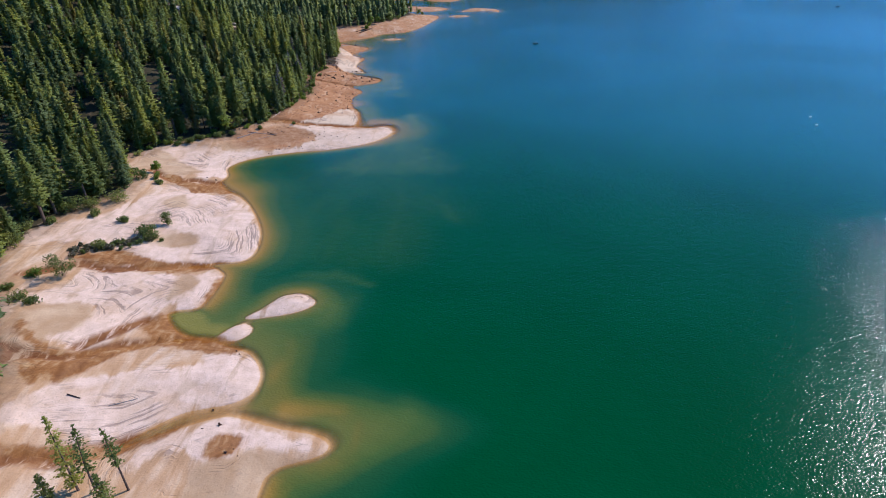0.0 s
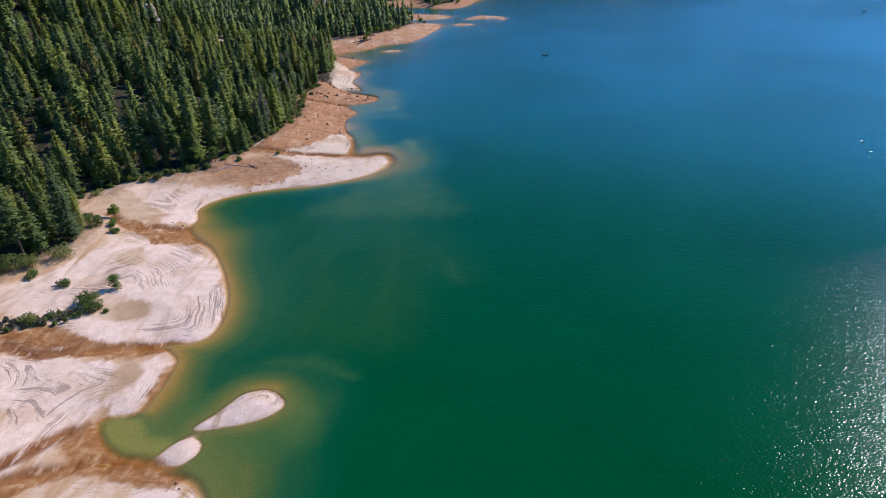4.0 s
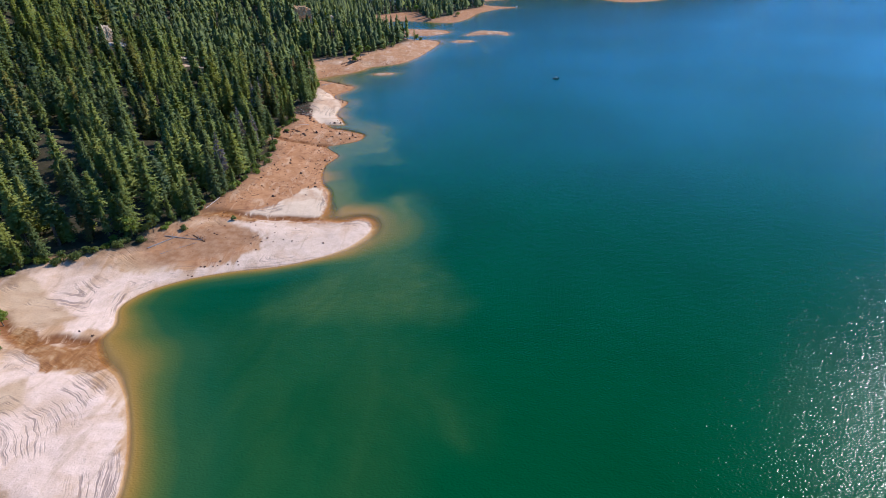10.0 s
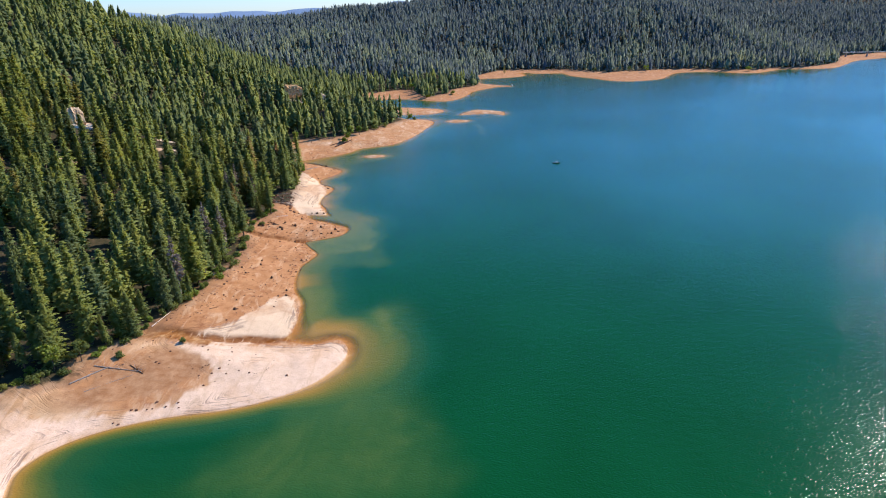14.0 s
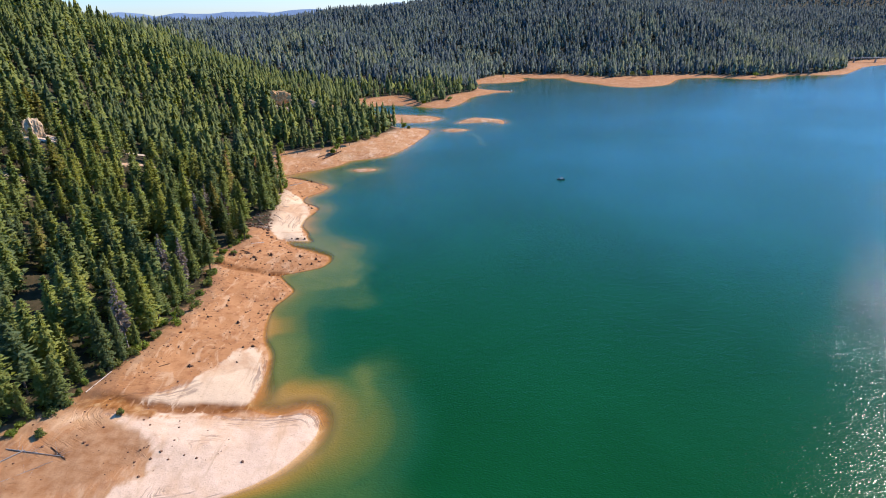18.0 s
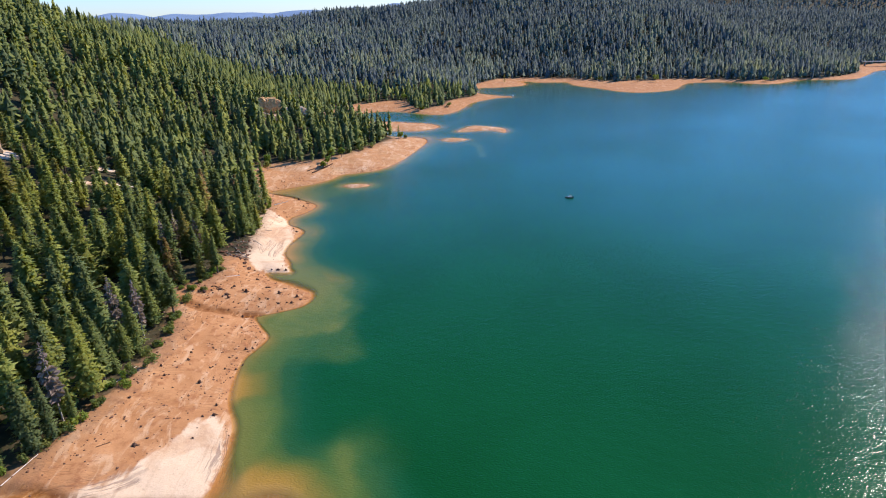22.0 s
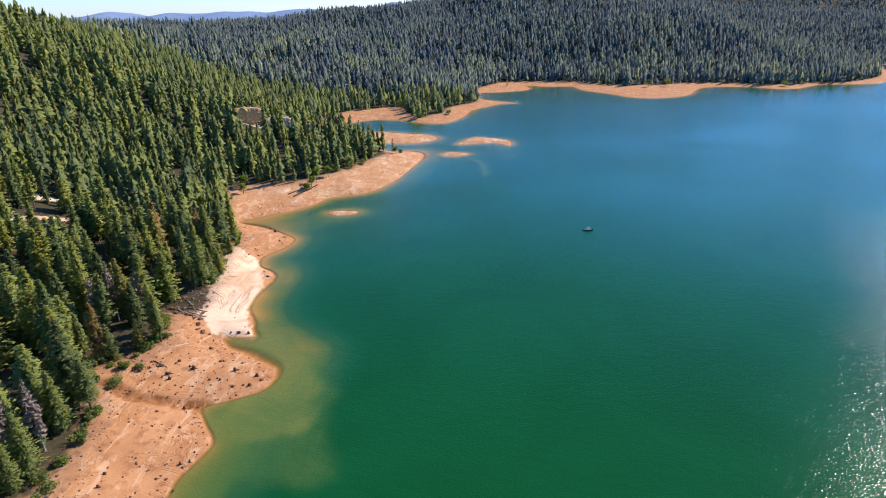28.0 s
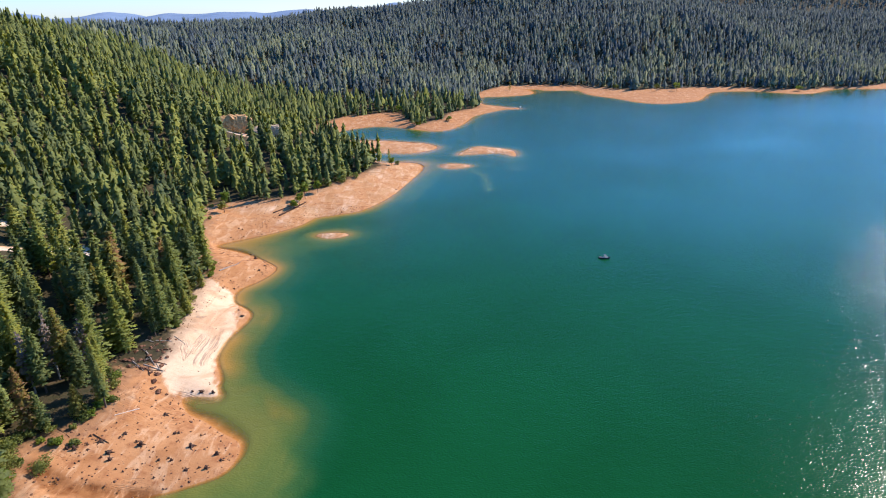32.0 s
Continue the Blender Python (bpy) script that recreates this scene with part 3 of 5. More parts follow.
# silt clouds that drift off the points: plan outline, strength, softness of the rim
PLUMES = [
    ([(-97, 121), (-86, 122), (-79, 117), (-70, 108), (-78, 104), (-92, 110)], 0.85, 4),
    ([(-38, 312), (-27, 336), (-19, 333), (-20, 304), (-18, 283), (-9, 259), (-7, 236), (-64, 237), (-60, 254), (-48, 270), (-37, 284)], 0.36, 15),
    ([(-33, 332), (-25, 334), (-21, 316), (-24, 304), (-28, 312)], 0.50, 7),
    ([(-33, 281), (-20, 281), (-10, 256), (-24, 255), (-34, 267)], 0.42, 7),
    ([(-74, 420), (-60, 440), (-46, 428), (-30, 386), (-37, 379), (-53, 379), (-72, 372)], 0.36, 7),
    ([(-90, 457), (-73, 470), (-56, 453), (-41, 431), (-38, 410), (-42, 396), (-72, 396), (-66, 436), (-80, 448)], 0.52, 9),
    ([(-93, 223), (-76, 239), (-50, 243), (-23, 251), (-7, 214), (0, 186), (-12, 187), (-20, 152), (-52, 149), (-68, 162), (-74, 190)], 0.19, 22),
    ([(-36, 237), (-26, 232), (0, 188), (-6, 186)], 0.20, 6),
    ([(-87, 110), (-78, 125), (-49, 130), (-37, 122), (-40, 111), (-51, 106), (-53, 87), (-51, 72), (-58, 82), (-69, 96), (-80, 97)], 0.42, 7),
    ([(-49, 70), (-39, 74), (-28, 78), (-13, 77), (-10, 70), (-21, 63), (-30, 58), (-43, 55), (-48, 60)], 0.44, 8),
    ([(-58, 143), (-45, 144), (-30, 137), (-32, 134), (-44, 140), (-55, 140)], 0.30, 4),
    ([(21, 754), (36, 737), (37, 696), (33, 688), (31, 723), (22, 746)], 0.42, 5),
    ([(55, 812), (68, 801), (68, 750), (55, 750)], 0.30, 12),
    ([(-30, 690), (-12, 765), (0, 755), (-8, 700), (-20, 670)], 0.32, 8),
    ([(-110, 590), (-60, 612), (-45, 606), (-60, 590), (-85, 575)], 0.34, 10),
    ([(-70, 318), (-58, 316), (-48, 336), (-54, 356), (-68, 352)], 0.50, 6),
    ([(-80, 498), (-72, 500), (-76, 530), (-86, 522)], 0.40, 5),
]
silt_a = np.zeros(ax.shape)
for plan, a, soft in PLUMES:
    q = rounded(plan, 3)
    m_ = (ax > q[:, 0].min() - 30) & (ax < q[:, 0].max() + 30) & (ay > q[:, 1].min() - 30) & (ay < q[:, 1].max() + 30)
    e_ = -signed(q, ax[m_] + 2.5 * waves2(ax[m_], ay[m_], 19, 11), ay[m_] + 2.5 * waves2(ax[m_], ay[m_], 17, 12))
    u = np.clip((e_ + soft) / (1.6 * soft), 0, 1)
    silt_a[m_] = np.maximum(silt_a[m_], a * u * u * (3 - 2 * u))
water = sheet("water", wx, wy, np.zeros(ax.shape), lake.m, {"offshore": woff, "silt": silt_a})
tagged(water, "still green lake water, silty and tan along the shore", "water", kind="structure")

# ---- trees ----
def foliage(name, stops, own, thin=0.42, sheen=0.15):
    """Needles or leaves: a colour of each tree's own, varied bough by bough, that lets some sun through."""
    m = Mat(name, 0.7, sheen)
    r = m.t.nodes.new("ShaderNodeObjectInfo").outputs["Random"] if own else m.attr("tint")
    isl = m.t.nodes.new("ShaderNodeNewGeometry").outputs["Random Per Island"]
    f = m.math("ADD", m.math("MULTIPLY", r, 0.92), m.math("MULTIPLY", isl, 0.06))
    c = m.ramp(f, *stops)
    c = m.mix(m.math("MULTIPLY", m.step(m.noise(1.2, 3), 0.4, 0.7), 0.3), c, m.mix(0.6, c, (0.015, 0.022, 0.01)))
    m.color(c)
    tr = m.t.nodes.new("ShaderNodeBsdfTranslucent")
    m.put(tr.inputs[0], m.mix(1.0, c, (1.5, 1.5, 0.9), "MULTIPLY"))
    both = m.t.nodes.new("ShaderNodeMixShader")
    both.inputs[0].default_value = thin
    m.t.links.new(m.b.outputs[0], both.inputs[1])
    m.t.links.new(tr.outputs[0], both.inputs[2])
    m.t.links.new(both.outputs[0], m.t.nodes["Material Output"].inputs[0])
    return m.m


def bark(name, a, b):
    m = Mat(name, 0.95, 0.1)
    n = m.noise(3.0, 4, m.stretch(m.coords(), 1, 1, 0.2))
    m.color(m.ramp(n, (0.3, a), (0.7, b))).bump(n, 0.8, 0.08)
    return m.m


NEEDLES = [(0.0, (0.118, 0.158, 0.072)), (0.3, (0.188, 0.228, 0.076)), (0.6, (0.270, 0.300, 0.078)), (0.85, (0.320, 0.330, 0.080)),
           (0.93, (0.25, 0.225, 0.062)), (0.965, (0.30, 0.165, 0.08))]
# the far wood's palette: blue aerial haze is mixed into the needle colour
HAZED_NEEDLES = [(0.0, (0.106, 0.138, 0.152)), (0.35, (0.136, 0.174, 0.160)), (0.65, (0.190, 0.232, 0.164)), (0.95, (0.285, 0.310, 0.165))]
FIR_OWN = foliage("fir_needles", NEEDLES, True, 0.52)
FIR_MASS = foliage("wood_needles", NEEDLES, False)
FIR_HAZED = foliage("hazed_wood_needles", HAZED_NEEDLES, False, 0.3, 0.03)
BARK = bark("conifer_bark", (0.07, 0.045, 0.03), (0.20, 0.14, 0.10))


def conifer(rng, height, radius, whorls, arms, side, bare=0.12, droop=0.3, ragged=0.5, fine=1.0):
    """Points and triangles of a conifer crown: whorls of boughs, each of crossed needle sprays turned about the bough."""
    co, tri = [], []

    def spray(o, ax, length, wide, roll):
        """A kite from o along ax, rolled about it."""
        ux, uy, uz = ax
        h = math.hypot(ux, uy) + 1e-6
        side_v = Vector((-uy / h, ux / h, 0))
        up_v = Vector(ax).cross(side_v)
        w = (side_v * math.cos(roll) + up_v * math.sin(roll)) * wide
        o, a = Vector(o), Vector(ax)
        n = len(co)
        mid = o + a * length * 0.5
        co.extend((o[:], (mid + w)[:], (o + a * length)[:], (mid - w - Vector((0, 0, 0.15 * wide)))[:]))
        tri.extend(((n, n + 2, n + 1), (n, n + 3, n + 2)))

    for i in range(whorls):
        u = (i + rng.random() * 0.9) / whorls
        z = height * (bare + (0.975 - bare) * u)
        r = radius * (1 - u ** 1.5) ** 0.9 * min(1.0, 0.5 + 2.2 * u) + 0.3
        a0 = rng.random() * 6.28
        for k in range(arms):
            if rng.random() < 0.10 + 0.1 * ragged:
                continue
            a = a0 + 6.283 * (k + 0.7 * rng.random()) / arms
            L = r * (1 - ragged * 0.5 + ragged * rng.random())
            tip = -droop * (1 - 1.5 * u) + rng.uniform(-0.15, 0.15)
            ax = Vector((math.cos(a), math.sin(a), tip)).normalized()
            w = (L * 0.30 + 0.22) * fine
            roll = rng.uniform(-0.7, 0.7)
            zz = z + rng.uniform(-0.3, 0.3)
            spray((0, 0, zz), ax, L, w, roll)
            spray(tuple(ax * (L * 0.25) + Vector((0, 0, zz))), ax, L * 0.8, w * 0.8, roll + 1.4)
            if side:
                for q in (-1, 1):
                    a2 = a + q * (0.6 + 0.3 * rng.random())
                    ax2 = Vector((math.cos(a2), math.sin(a2), tip - 0.15)).normalized()
                    spray(tuple(ax * (L * 0.35) + Vector((0, 0, zz))), ax2, L * 0.55, w * 0.65, rng.uniform(-0.9, 0.9))
    n = len(co)
    co += [(0.22, 0, height * 0.92), (-0.11, 0.19, height * 0.92), (-0.11, -0.19, height * 0.92), (0, 0, height)]
    tri += [(n, n + 1, n + 3), (n + 1, n + 2, n + 3), (n + 2, n, n + 3)]
    return np.array(co, np.float32), np.array(tri, np.int32)


def tufted(rng, height, radius, whorls, arms, per, size, bare=0.12, droop=0.3, ragged=0.5):
    """A conifer crown of loose needle tufts set along uneven boughs."""
    co, tri = [], []
    side_len = [rng.uniform(0.75, 1.15) for _ in range(5)]
    for i in range(whorls):
        u = (i + rng.random()) / whorls
        z = height * (bare + (0.985 - bare) * u)
        r = radius * (1 - u ** 1.45) ** 0.95 * min(1.0, 0.55 + 2.0 * u) + 0.22
        a0 = rng.random() * 6.28
        for k in range(arms):
            if rng.random() < 0.08 + 0.12 * ragged:
                continue
            a = a0 + 6.283 * (k + 0.8 * rng.random()) / arms
            L = r * (1 - ragged * 0.55 + ragged * 0.75 * rng.random()) * side_len[int(a * 5 / 6.2832) % 5]
            tip = -droop * (1 - 1.6 * u) + rng.uniform(-0.2, 0.2)
            c_, s_ = math.cos(a), math.sin(a)
            for j in range(per):
                q = L * (0.25 + 0.75 * (j + rng.random()) / per)
                w = size * rng.uniform(0.55, 1.25) * (1 - 0.4 * u)
                px, py, pz = c_ * q + rng.gauss(0, 0.3) * w, s_ * q + rng.gauss(0, 0.3) * w, z + tip * q + rng.gauss(0, 0.35) * w
                f, g = a + rng.gauss(0, 0.7), rng.uniform(-0.6, 0.5)
                dx, dy, dz = math.cos(f) * w, math.sin(f) * w, g * w
                b, h = rng.uniform(-1.0, 1.0), w * 0.62
                ex, ey, ez = -math.sin(f) * h * math.cos(b), math.cos(f) * h * math.cos(b), h * math.sin(b)
                n = len(co)
                co.extend(((px + dx, py + dy, pz + dz), (px - dx * 0.5 + ex, py - dy * 0.5 + ey, pz + ez), (px - dx * 0.5 - ex, py - dy * 0.5 - ey, pz - ez)))
                tri.append((n, n + 1, n + 2))
    n = len(co)
    co += [(0.2, 0, height * 0.93), (-0.1, 0.17, height * 0.93), (-0.1, -0.17, height * 0.93), (0, 0, height)]
    tri += [(n, n + 1, n + 3), (n + 1, n + 2, n + 3), (n + 2, n, n + 3)]
    return np.array(co, np.float32), np.array(tri, np.int32)


def trunk_mesh(height, r0, lean=0.0, sides=6):
    co, tri = [], []
    levels = [(0, 1.25), (0.03, 1.0), (0.45, 0.7), (0.97, 0.1)]
    for h, k in levels:
        for j in range(sides):
            a = 6.283 * j / sides
            co.append((math.cos(a) * r0 * k + lean * h * h * height, math.sin(a) * r0 * k, h * height))
    for i in range(len(levels) - 1):
        for j in range(sides):
            a, b = i * sides + j, i * sides + (j + 1) % sides
            tri += [(a, b, b + sides), (a, b + sides, a + sides)]
    return np.array(co, np.float32), np.array(tri, np.int32)


def thing(name, x, y, z, label, category, group="", turn=0.0):
    e = new(name)
    e.empty_display_size = 0.5
    e.matrix_basis = pose(x, y, z, 0, 0, turn)
    return tagged(e, label, category, group)


def merged(name, kinds, at, mat, smooth=True):
    """Many trees as one mesh: at holds x, y, z, scale, turn, kind, tint per tree."""
    cos, tris, tints, idx, nrm, base = [], [], [], [], [], 0
    for k, (co, tr, mi, *no) in enumerate(kinds):
        rows = at[at[:, 5] == k]
        if not len(rows):
            continue
        c, s_ = np.cos(rows[:, 4]), np.sin(rows[:, 4])
        sc = rows[:, 3]
        X = (co[None, :, 0] * c[:, None] - co[None, :, 1] * s_[:, None]) * (sc * rows[:, 7])[:, None] + rows[:, 0:1]
        Y = (co[None, :, 0] * s_[:, None] + co[None, :, 1] * c[:, None]) * (sc * rows[:, 7])[:, None] + rows[:, 1:2]
        Z = co[None, :, 2] * sc[:, None] + rows[:, 2:3]
        cos.append(np.stack([X, Y, Z], -1).reshape(-1, 3))
        tris.append((tr[None] + (np.arange(len(rows)) * len(co))[:, None, None] + base).reshape(-1, 3))
        if no:
            q = no[0]
            nrm.append(np.stack([q[None, :, 0] * c[:, None] - q[None, :, 1] * s_[:, None], q[None, :, 0] * s_[:, None] + q[None, :, 1] * c[:, None],
                                 q[None, :, 2] + 0 * c[:, None]], -1).reshape(-1, 3))
        tints.append(np.repeat(rows[:, 6], len(co)))
        idx.append(np.tile(mi, len(rows)))
        base += len(rows) * len(co)
    return solid(name, np.concatenate(cos), np.concatenate(tris), mat, {"tint": np.concatenate(tints)}, smooth, np.concatenate(idx),
                 np.concatenate(nrm) if nrm else None)


def rounded_normals(co, tri, height, radius, loose=0.36):
    """Normals of a full crown, outwards and up, for its loose sprays; and the triangles turned to face that way."""
    n = co.copy()
    n[:, :2] /= radius
    n[:, 2] = 0.28 + 0.35 * co[:, 2] / height
    n /= np.linalg.norm(n, axis=1, keepdims=True) + 1e-6
    n += np.random.default_rng(len(co)).normal(0, loose, n.shape)
    n /= np.linalg.norm(n, axis=1, keepdims=True) + 1e-6
    a, b_, c_ = co[tri[:, 0]], co[tri[:, 1]], co[tri[:, 2]]
    away = np.einsum("ij,ij->i", np.cross(b_ - a, c_ - a), n[tri].mean(1)) < 0
    tri = tri.copy()
    tri[away] = tri[away][:, ::-1]
    return n, tri


def with_trunk(crown, trunk):
    co, tr = crown
    tc, tt = trunk
    n, tr = rounded_normals(co, tr, co[:, 2].max(), 4.5)
    tn = tc * np.array([1, 1, 0]) + 1e-4
    tn = tn / np.linalg.norm(tn, axis=1, keepdims=True)
    return np.concatenate([co, tc]), np.concatenate([tr, tt + len(co)]), np.concatenate([np.zeros(len(tr)), np.ones(len(tt))]), np.concatenate([n, tn])


def skirts(rng, height, radius, tiers, rim, bare=0.06):
    """A conifer crown of ragged overlapping skirts of boughs."""
    co, tri = [], []
    for i in range(tiers):
        u = i / tiers
        r, n = radius * (1 - u ** 1.35) ** 0.9 * min(1.0, 0.6 + 2 * u) * (0.7 + 0.5 * rng.random()) + 0.35, len(co)
        z0 = height * (bare + (0.97 - bare) * u)
        z1 = min(height, z0 + height * (1.0 - bare) / tiers * 1.9)
        ox, oy = rng.uniform(-0.16, 0.16) * r, rng.uniform(-0.16, 0.16) * r
        co.append((ox * 0.3, oy * 0.3, z1))
        a0 = rng.random() * 6.28
        for k in range(rim):
            a = a0 + 6.283 * (k + 0.5 * rng.random()) / rim
            q = r * (rng.uniform(0.8, 1.4) if k % 2 else rng.uniform(0.3, 0.7))
            co.append((ox + math.cos(a) * q, oy + math.sin(a) * q, z0 + rng.uniform(-0.7, 0.5) * height / tiers - 0.12 * q))
        tri += [(n, n + 1 + k, n + 1 + (k + 1) % rim) for k in range(rim)]
    return np.array(co, np.float32), np.array(tri, np.int32)


def joined(a, b_):
    return np.concatenate([a[0], b_[0]]), np.concatenate([a[1], b_[1] + len(a[0])])


def far_conifer(rng, height, radius):
    co, tri = skirts(rng, height, radius, 5, 5)
    n, tri = rounded_normals(co, tri, height, radius, 0.22)
    return co, tri, np.zeros(len(tri)), n


rng = random.Random(7)
BARE = (0.05, 0.12, 0.08, 0.22, 0.30, 0.06)
NEAR_KINDS = [joined(skirts(rng, 26 + 2 * k, (1.9, 1.6, 2.0, 1.3, 1.6, 1.5)[k], 14, 8, BARE[k]),
                     tufted(rng, 26 + 2 * k, (4.9, 4.1, 5.1, 3.6, 4.5, 3.9)[k], 42, 8, 6, 0.85, BARE[k], 0.40, 0.9)) for k in range(6)]
MID_KINDS = [with_trunk(joined(skirts(rng, 28, (2.4, 1.9, 2.2, 1.7, 2.1, 2.0)[k], 10, 7, BARE[k]),
                               tufted(rng, 28, (5.0, 4.1, 4.7, 3.7, 4.7, 4.2)[k], 30, 7, 4, 1.15, BARE[k], 0.40, 0.9)),
                        trunk_mesh(28, 0.32, 0, 3)) for k in range(6)]
BACK_KINDS = [with_trunk(skirts(rng, 28, 3.2 + 0.35 * (k % 3), 14, 8, 0.07), trunk_mesh(20, 0.35, 0, 3)) for k in range(5)]
FAR_KINDS = [far_conifer(rng, 25, 3.9) for k in range(5)]

np.random.seed(5)


def scatter(x0, x1, y0, y1, step, keep):
    nx, ny = int((x1 - x0) / step), int((y1 - y0) / step)
    i, j = np.meshgrid(np.arange(nx), np.arange(ny))
    x = x0 + (i + np.random.rand(ny, nx)) * step
    y = y0 + (j + np.random.rand(ny, nx)) * step
    x, y = x.ravel(), y.ravel()
    m = keep(x, y)
    return x[m], y[m]


def in_view(x, y):
    """Within the wedge that the walk ever looks into."""
    return (np.abs(x) < 0.80 * (y + 70) + 40)


# openings in the wood: x, y, half-length, half-width, turn of the length
CLEARINGS = [(-250, 524, 16, 9, 0.5), (-240, 508, 24, 9, -1.0), (-214, 560, 12, 7, 0.4), (-171, 806, 24, 11, 0.2), (-164, 786, 26, 18, -1.25),
             (-148, 826, 16, 9, 0.3), (-160, 765, 36, 13, -1.27), (-188, 533, 30, 6, 0.8), (-146, 790, 14, 18, 0.2), (-118, 806, 9, 18, 0.2), (-176, 516, 16, 8, -0.9), (-300, 420, 18, 7, 0.3), (-230, 470, 14, 6, 0.2)]


def wooded(x, y):
    z, d, s, isle = fields(x, y)
    m = (s > 0.5) & (d > 4)
    for cx, cy, rx, ry, a in CLEARINGS:
        u, v = (x - cx) * math.cos(a) + (y - cy) * math.sin(a), (y - cy) * math.cos(a) - (x - cx) * math.sin(a)
        m &= (u / rx) ** 2 + (v / ry) ** 2 > 1
    gap = waves2(x, y, 60, 21) + 0.5 * waves2(x, y, 23, 22)
    return m & ((gap > -0.30) | (s < 8)), z, s


def rows_for(x, y, z, s, kinds, small=0.36, big=1.06):
    n = len(x)
    big = big + 0.1 * waves2(x, y, 42, 33)
    size = small + (big - small) * np.random.rand(n) ** 1.15
    size *= np.clip(0.85 + 0.05 * np.clip(s, 0, None), 0.7, 1.0)
    tint = np.clip(0.44 + 0.2 * waves2(x, y, 150, 31) + 0.16 * waves2(x, y, 38, 32) + 0.85 * (np.random.rand(n) - 0.5) + 0.2 * (np.random.rand(n) > 0.88), 0, 0.96)
    tint[np.random.rand(n) > 0.988] = 1.0
    return np.stack([x, y, z - 0.25, size, np.random.rand(n) * 6.28, np.random.randint(0, kinds, n), tint, 1.08 + 0.5 * np.random.rand(n)], 1)


x, y = scatter(-470, -60, 30, 560, 7.5, in_view)
m, z, s = wooded(x, y)
x, y, z, s = x[m], y[m], z[m], s[m]
front = (s < 13) & (y > 120)
order = np.argsort(np.where(front, s, 1e3))[:300]
pick = np.zeros(len(x), bool)
pick[order] = True
near_rows = rows_for(x[pick], y[pick], z[pick], s[pick], 6)
mass = rows_for(x[~pick], y[~pick], z[~pick], s[~pick], 6)
wood = merged("wood", MID_KINDS, mass, [FIR_MASS, BARK])
tagged(wood, "dense green conifer wood on the slope above the shore", "trees", kind="stuff")

x, y = scatter(-640, 60, 560, 900, 7.2, in_view)
m, z, s = wooded(x, y)
back_rows = rows_for(x[m], y[m], z[m], s[m], 5)
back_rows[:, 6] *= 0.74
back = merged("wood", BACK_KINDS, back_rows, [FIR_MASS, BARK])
tagged(back, "dark green conifer wood covering the low hills", "trees", kind="stuff")

x, y = scatter(-900, 1350, 1080, 1900, 8.2, in_view)
x1, y1 = scatter(-900, 70, 900, 1080, 8.0, in_view)
x0, y0 = scatter(-900, -640, 560, 900, 8.4, in_view)
x1, y1 = np.concatenate([x0, x1]), np.concatenate([y0, y1])
m, z, s = wooded(x1, y1)
mid_rows = rows_for(x1[m], y1[m], z[m], s[m], 5)
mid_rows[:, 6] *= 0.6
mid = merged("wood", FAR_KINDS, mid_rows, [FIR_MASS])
tagged(mid, "green conifer wood on the slopes behind the cove", "trees", kind="stuff")
x2, y2 = scatter(-1300, 2400, 1900, 2900, 17.0, in_view)
x, y = np.concatenate([x, x2]), np.concatenate([y, y2])
m, z, s = wooded(x, y)
far_rows = rows_for(x[m], y[m], z[m], s[m], 5, 0.55, 1.1)
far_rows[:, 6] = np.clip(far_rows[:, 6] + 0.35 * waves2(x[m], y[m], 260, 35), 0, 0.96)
# haze by distance: farther trees take the bluer end of the palette
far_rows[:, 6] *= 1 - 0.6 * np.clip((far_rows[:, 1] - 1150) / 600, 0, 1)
far = merged("wood", FAR_KINDS, far_rows, [FIR_HAZED])
tagged(far, "far conifer wood on the hill behind the lake, haze-blue in its colour", "trees", kind="stuff")

crowns, stems = [], []
for k, (co, tr) in enumerate(NEAR_KINDS):
    nn, tr = rounded_normals(co, tr, co[:, 2].max(), 4.5)
    ob = solid("crown", co, tr, FIR_OWN, None, True, None, nn)
    crowns.append(ob)
    tc, tt = trunk_mesh(27 + 2 * k, 0.36 + 0.03 * k, 0.0, 7)
    stems.append(solid("trunk", tc, tt, BARK))
for r in near_rows:
    k = int(r[5])
    t = thing("conifer_tree", r[0], r[1], r[2], "tall green conifer at the wood's edge above the beach", "tree", "conifers along the shore", math.degrees(r[4]))
    t.scale = (r[3] * r[7], r[3] * r[7], r[3])
    for src, nm in ((stems[k], "trunk"), (crowns[k], "crown")):
        o = new(nm, src.data)
        o.parent = t
for o in crowns + stems:
    bpy.data.objects.remove(o)

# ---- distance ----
# the blue of the ridges is distance haze, painted as base colour
haze = Mat("hazed_ridges", 1.0, 0.0)
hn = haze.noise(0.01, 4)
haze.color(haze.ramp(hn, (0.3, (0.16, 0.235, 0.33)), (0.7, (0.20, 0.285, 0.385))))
hx = np.linspace(-4300, 1500, 240)
hy = np.array([3700, 3900, 4100, 4300, 4500.0])
mx, my = np.meshgrid(hx, hy)
ridge = 142 + 34 * waves2(mx, my * 0, 1100, 44) + 17 * waves2(mx, my * 0, 380, 42)
mz = ridge * np.array([0.2, 0.75, 0.92, 1.0, 0.95])[:, None] * (1 + 0.03 * waves2(mx, my, 300, 43))
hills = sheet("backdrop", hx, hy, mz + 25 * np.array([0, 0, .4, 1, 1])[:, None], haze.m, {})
tagged(hills, "distant ridges on the horizon, haze-blue in their colour", "hills", kind="structure")


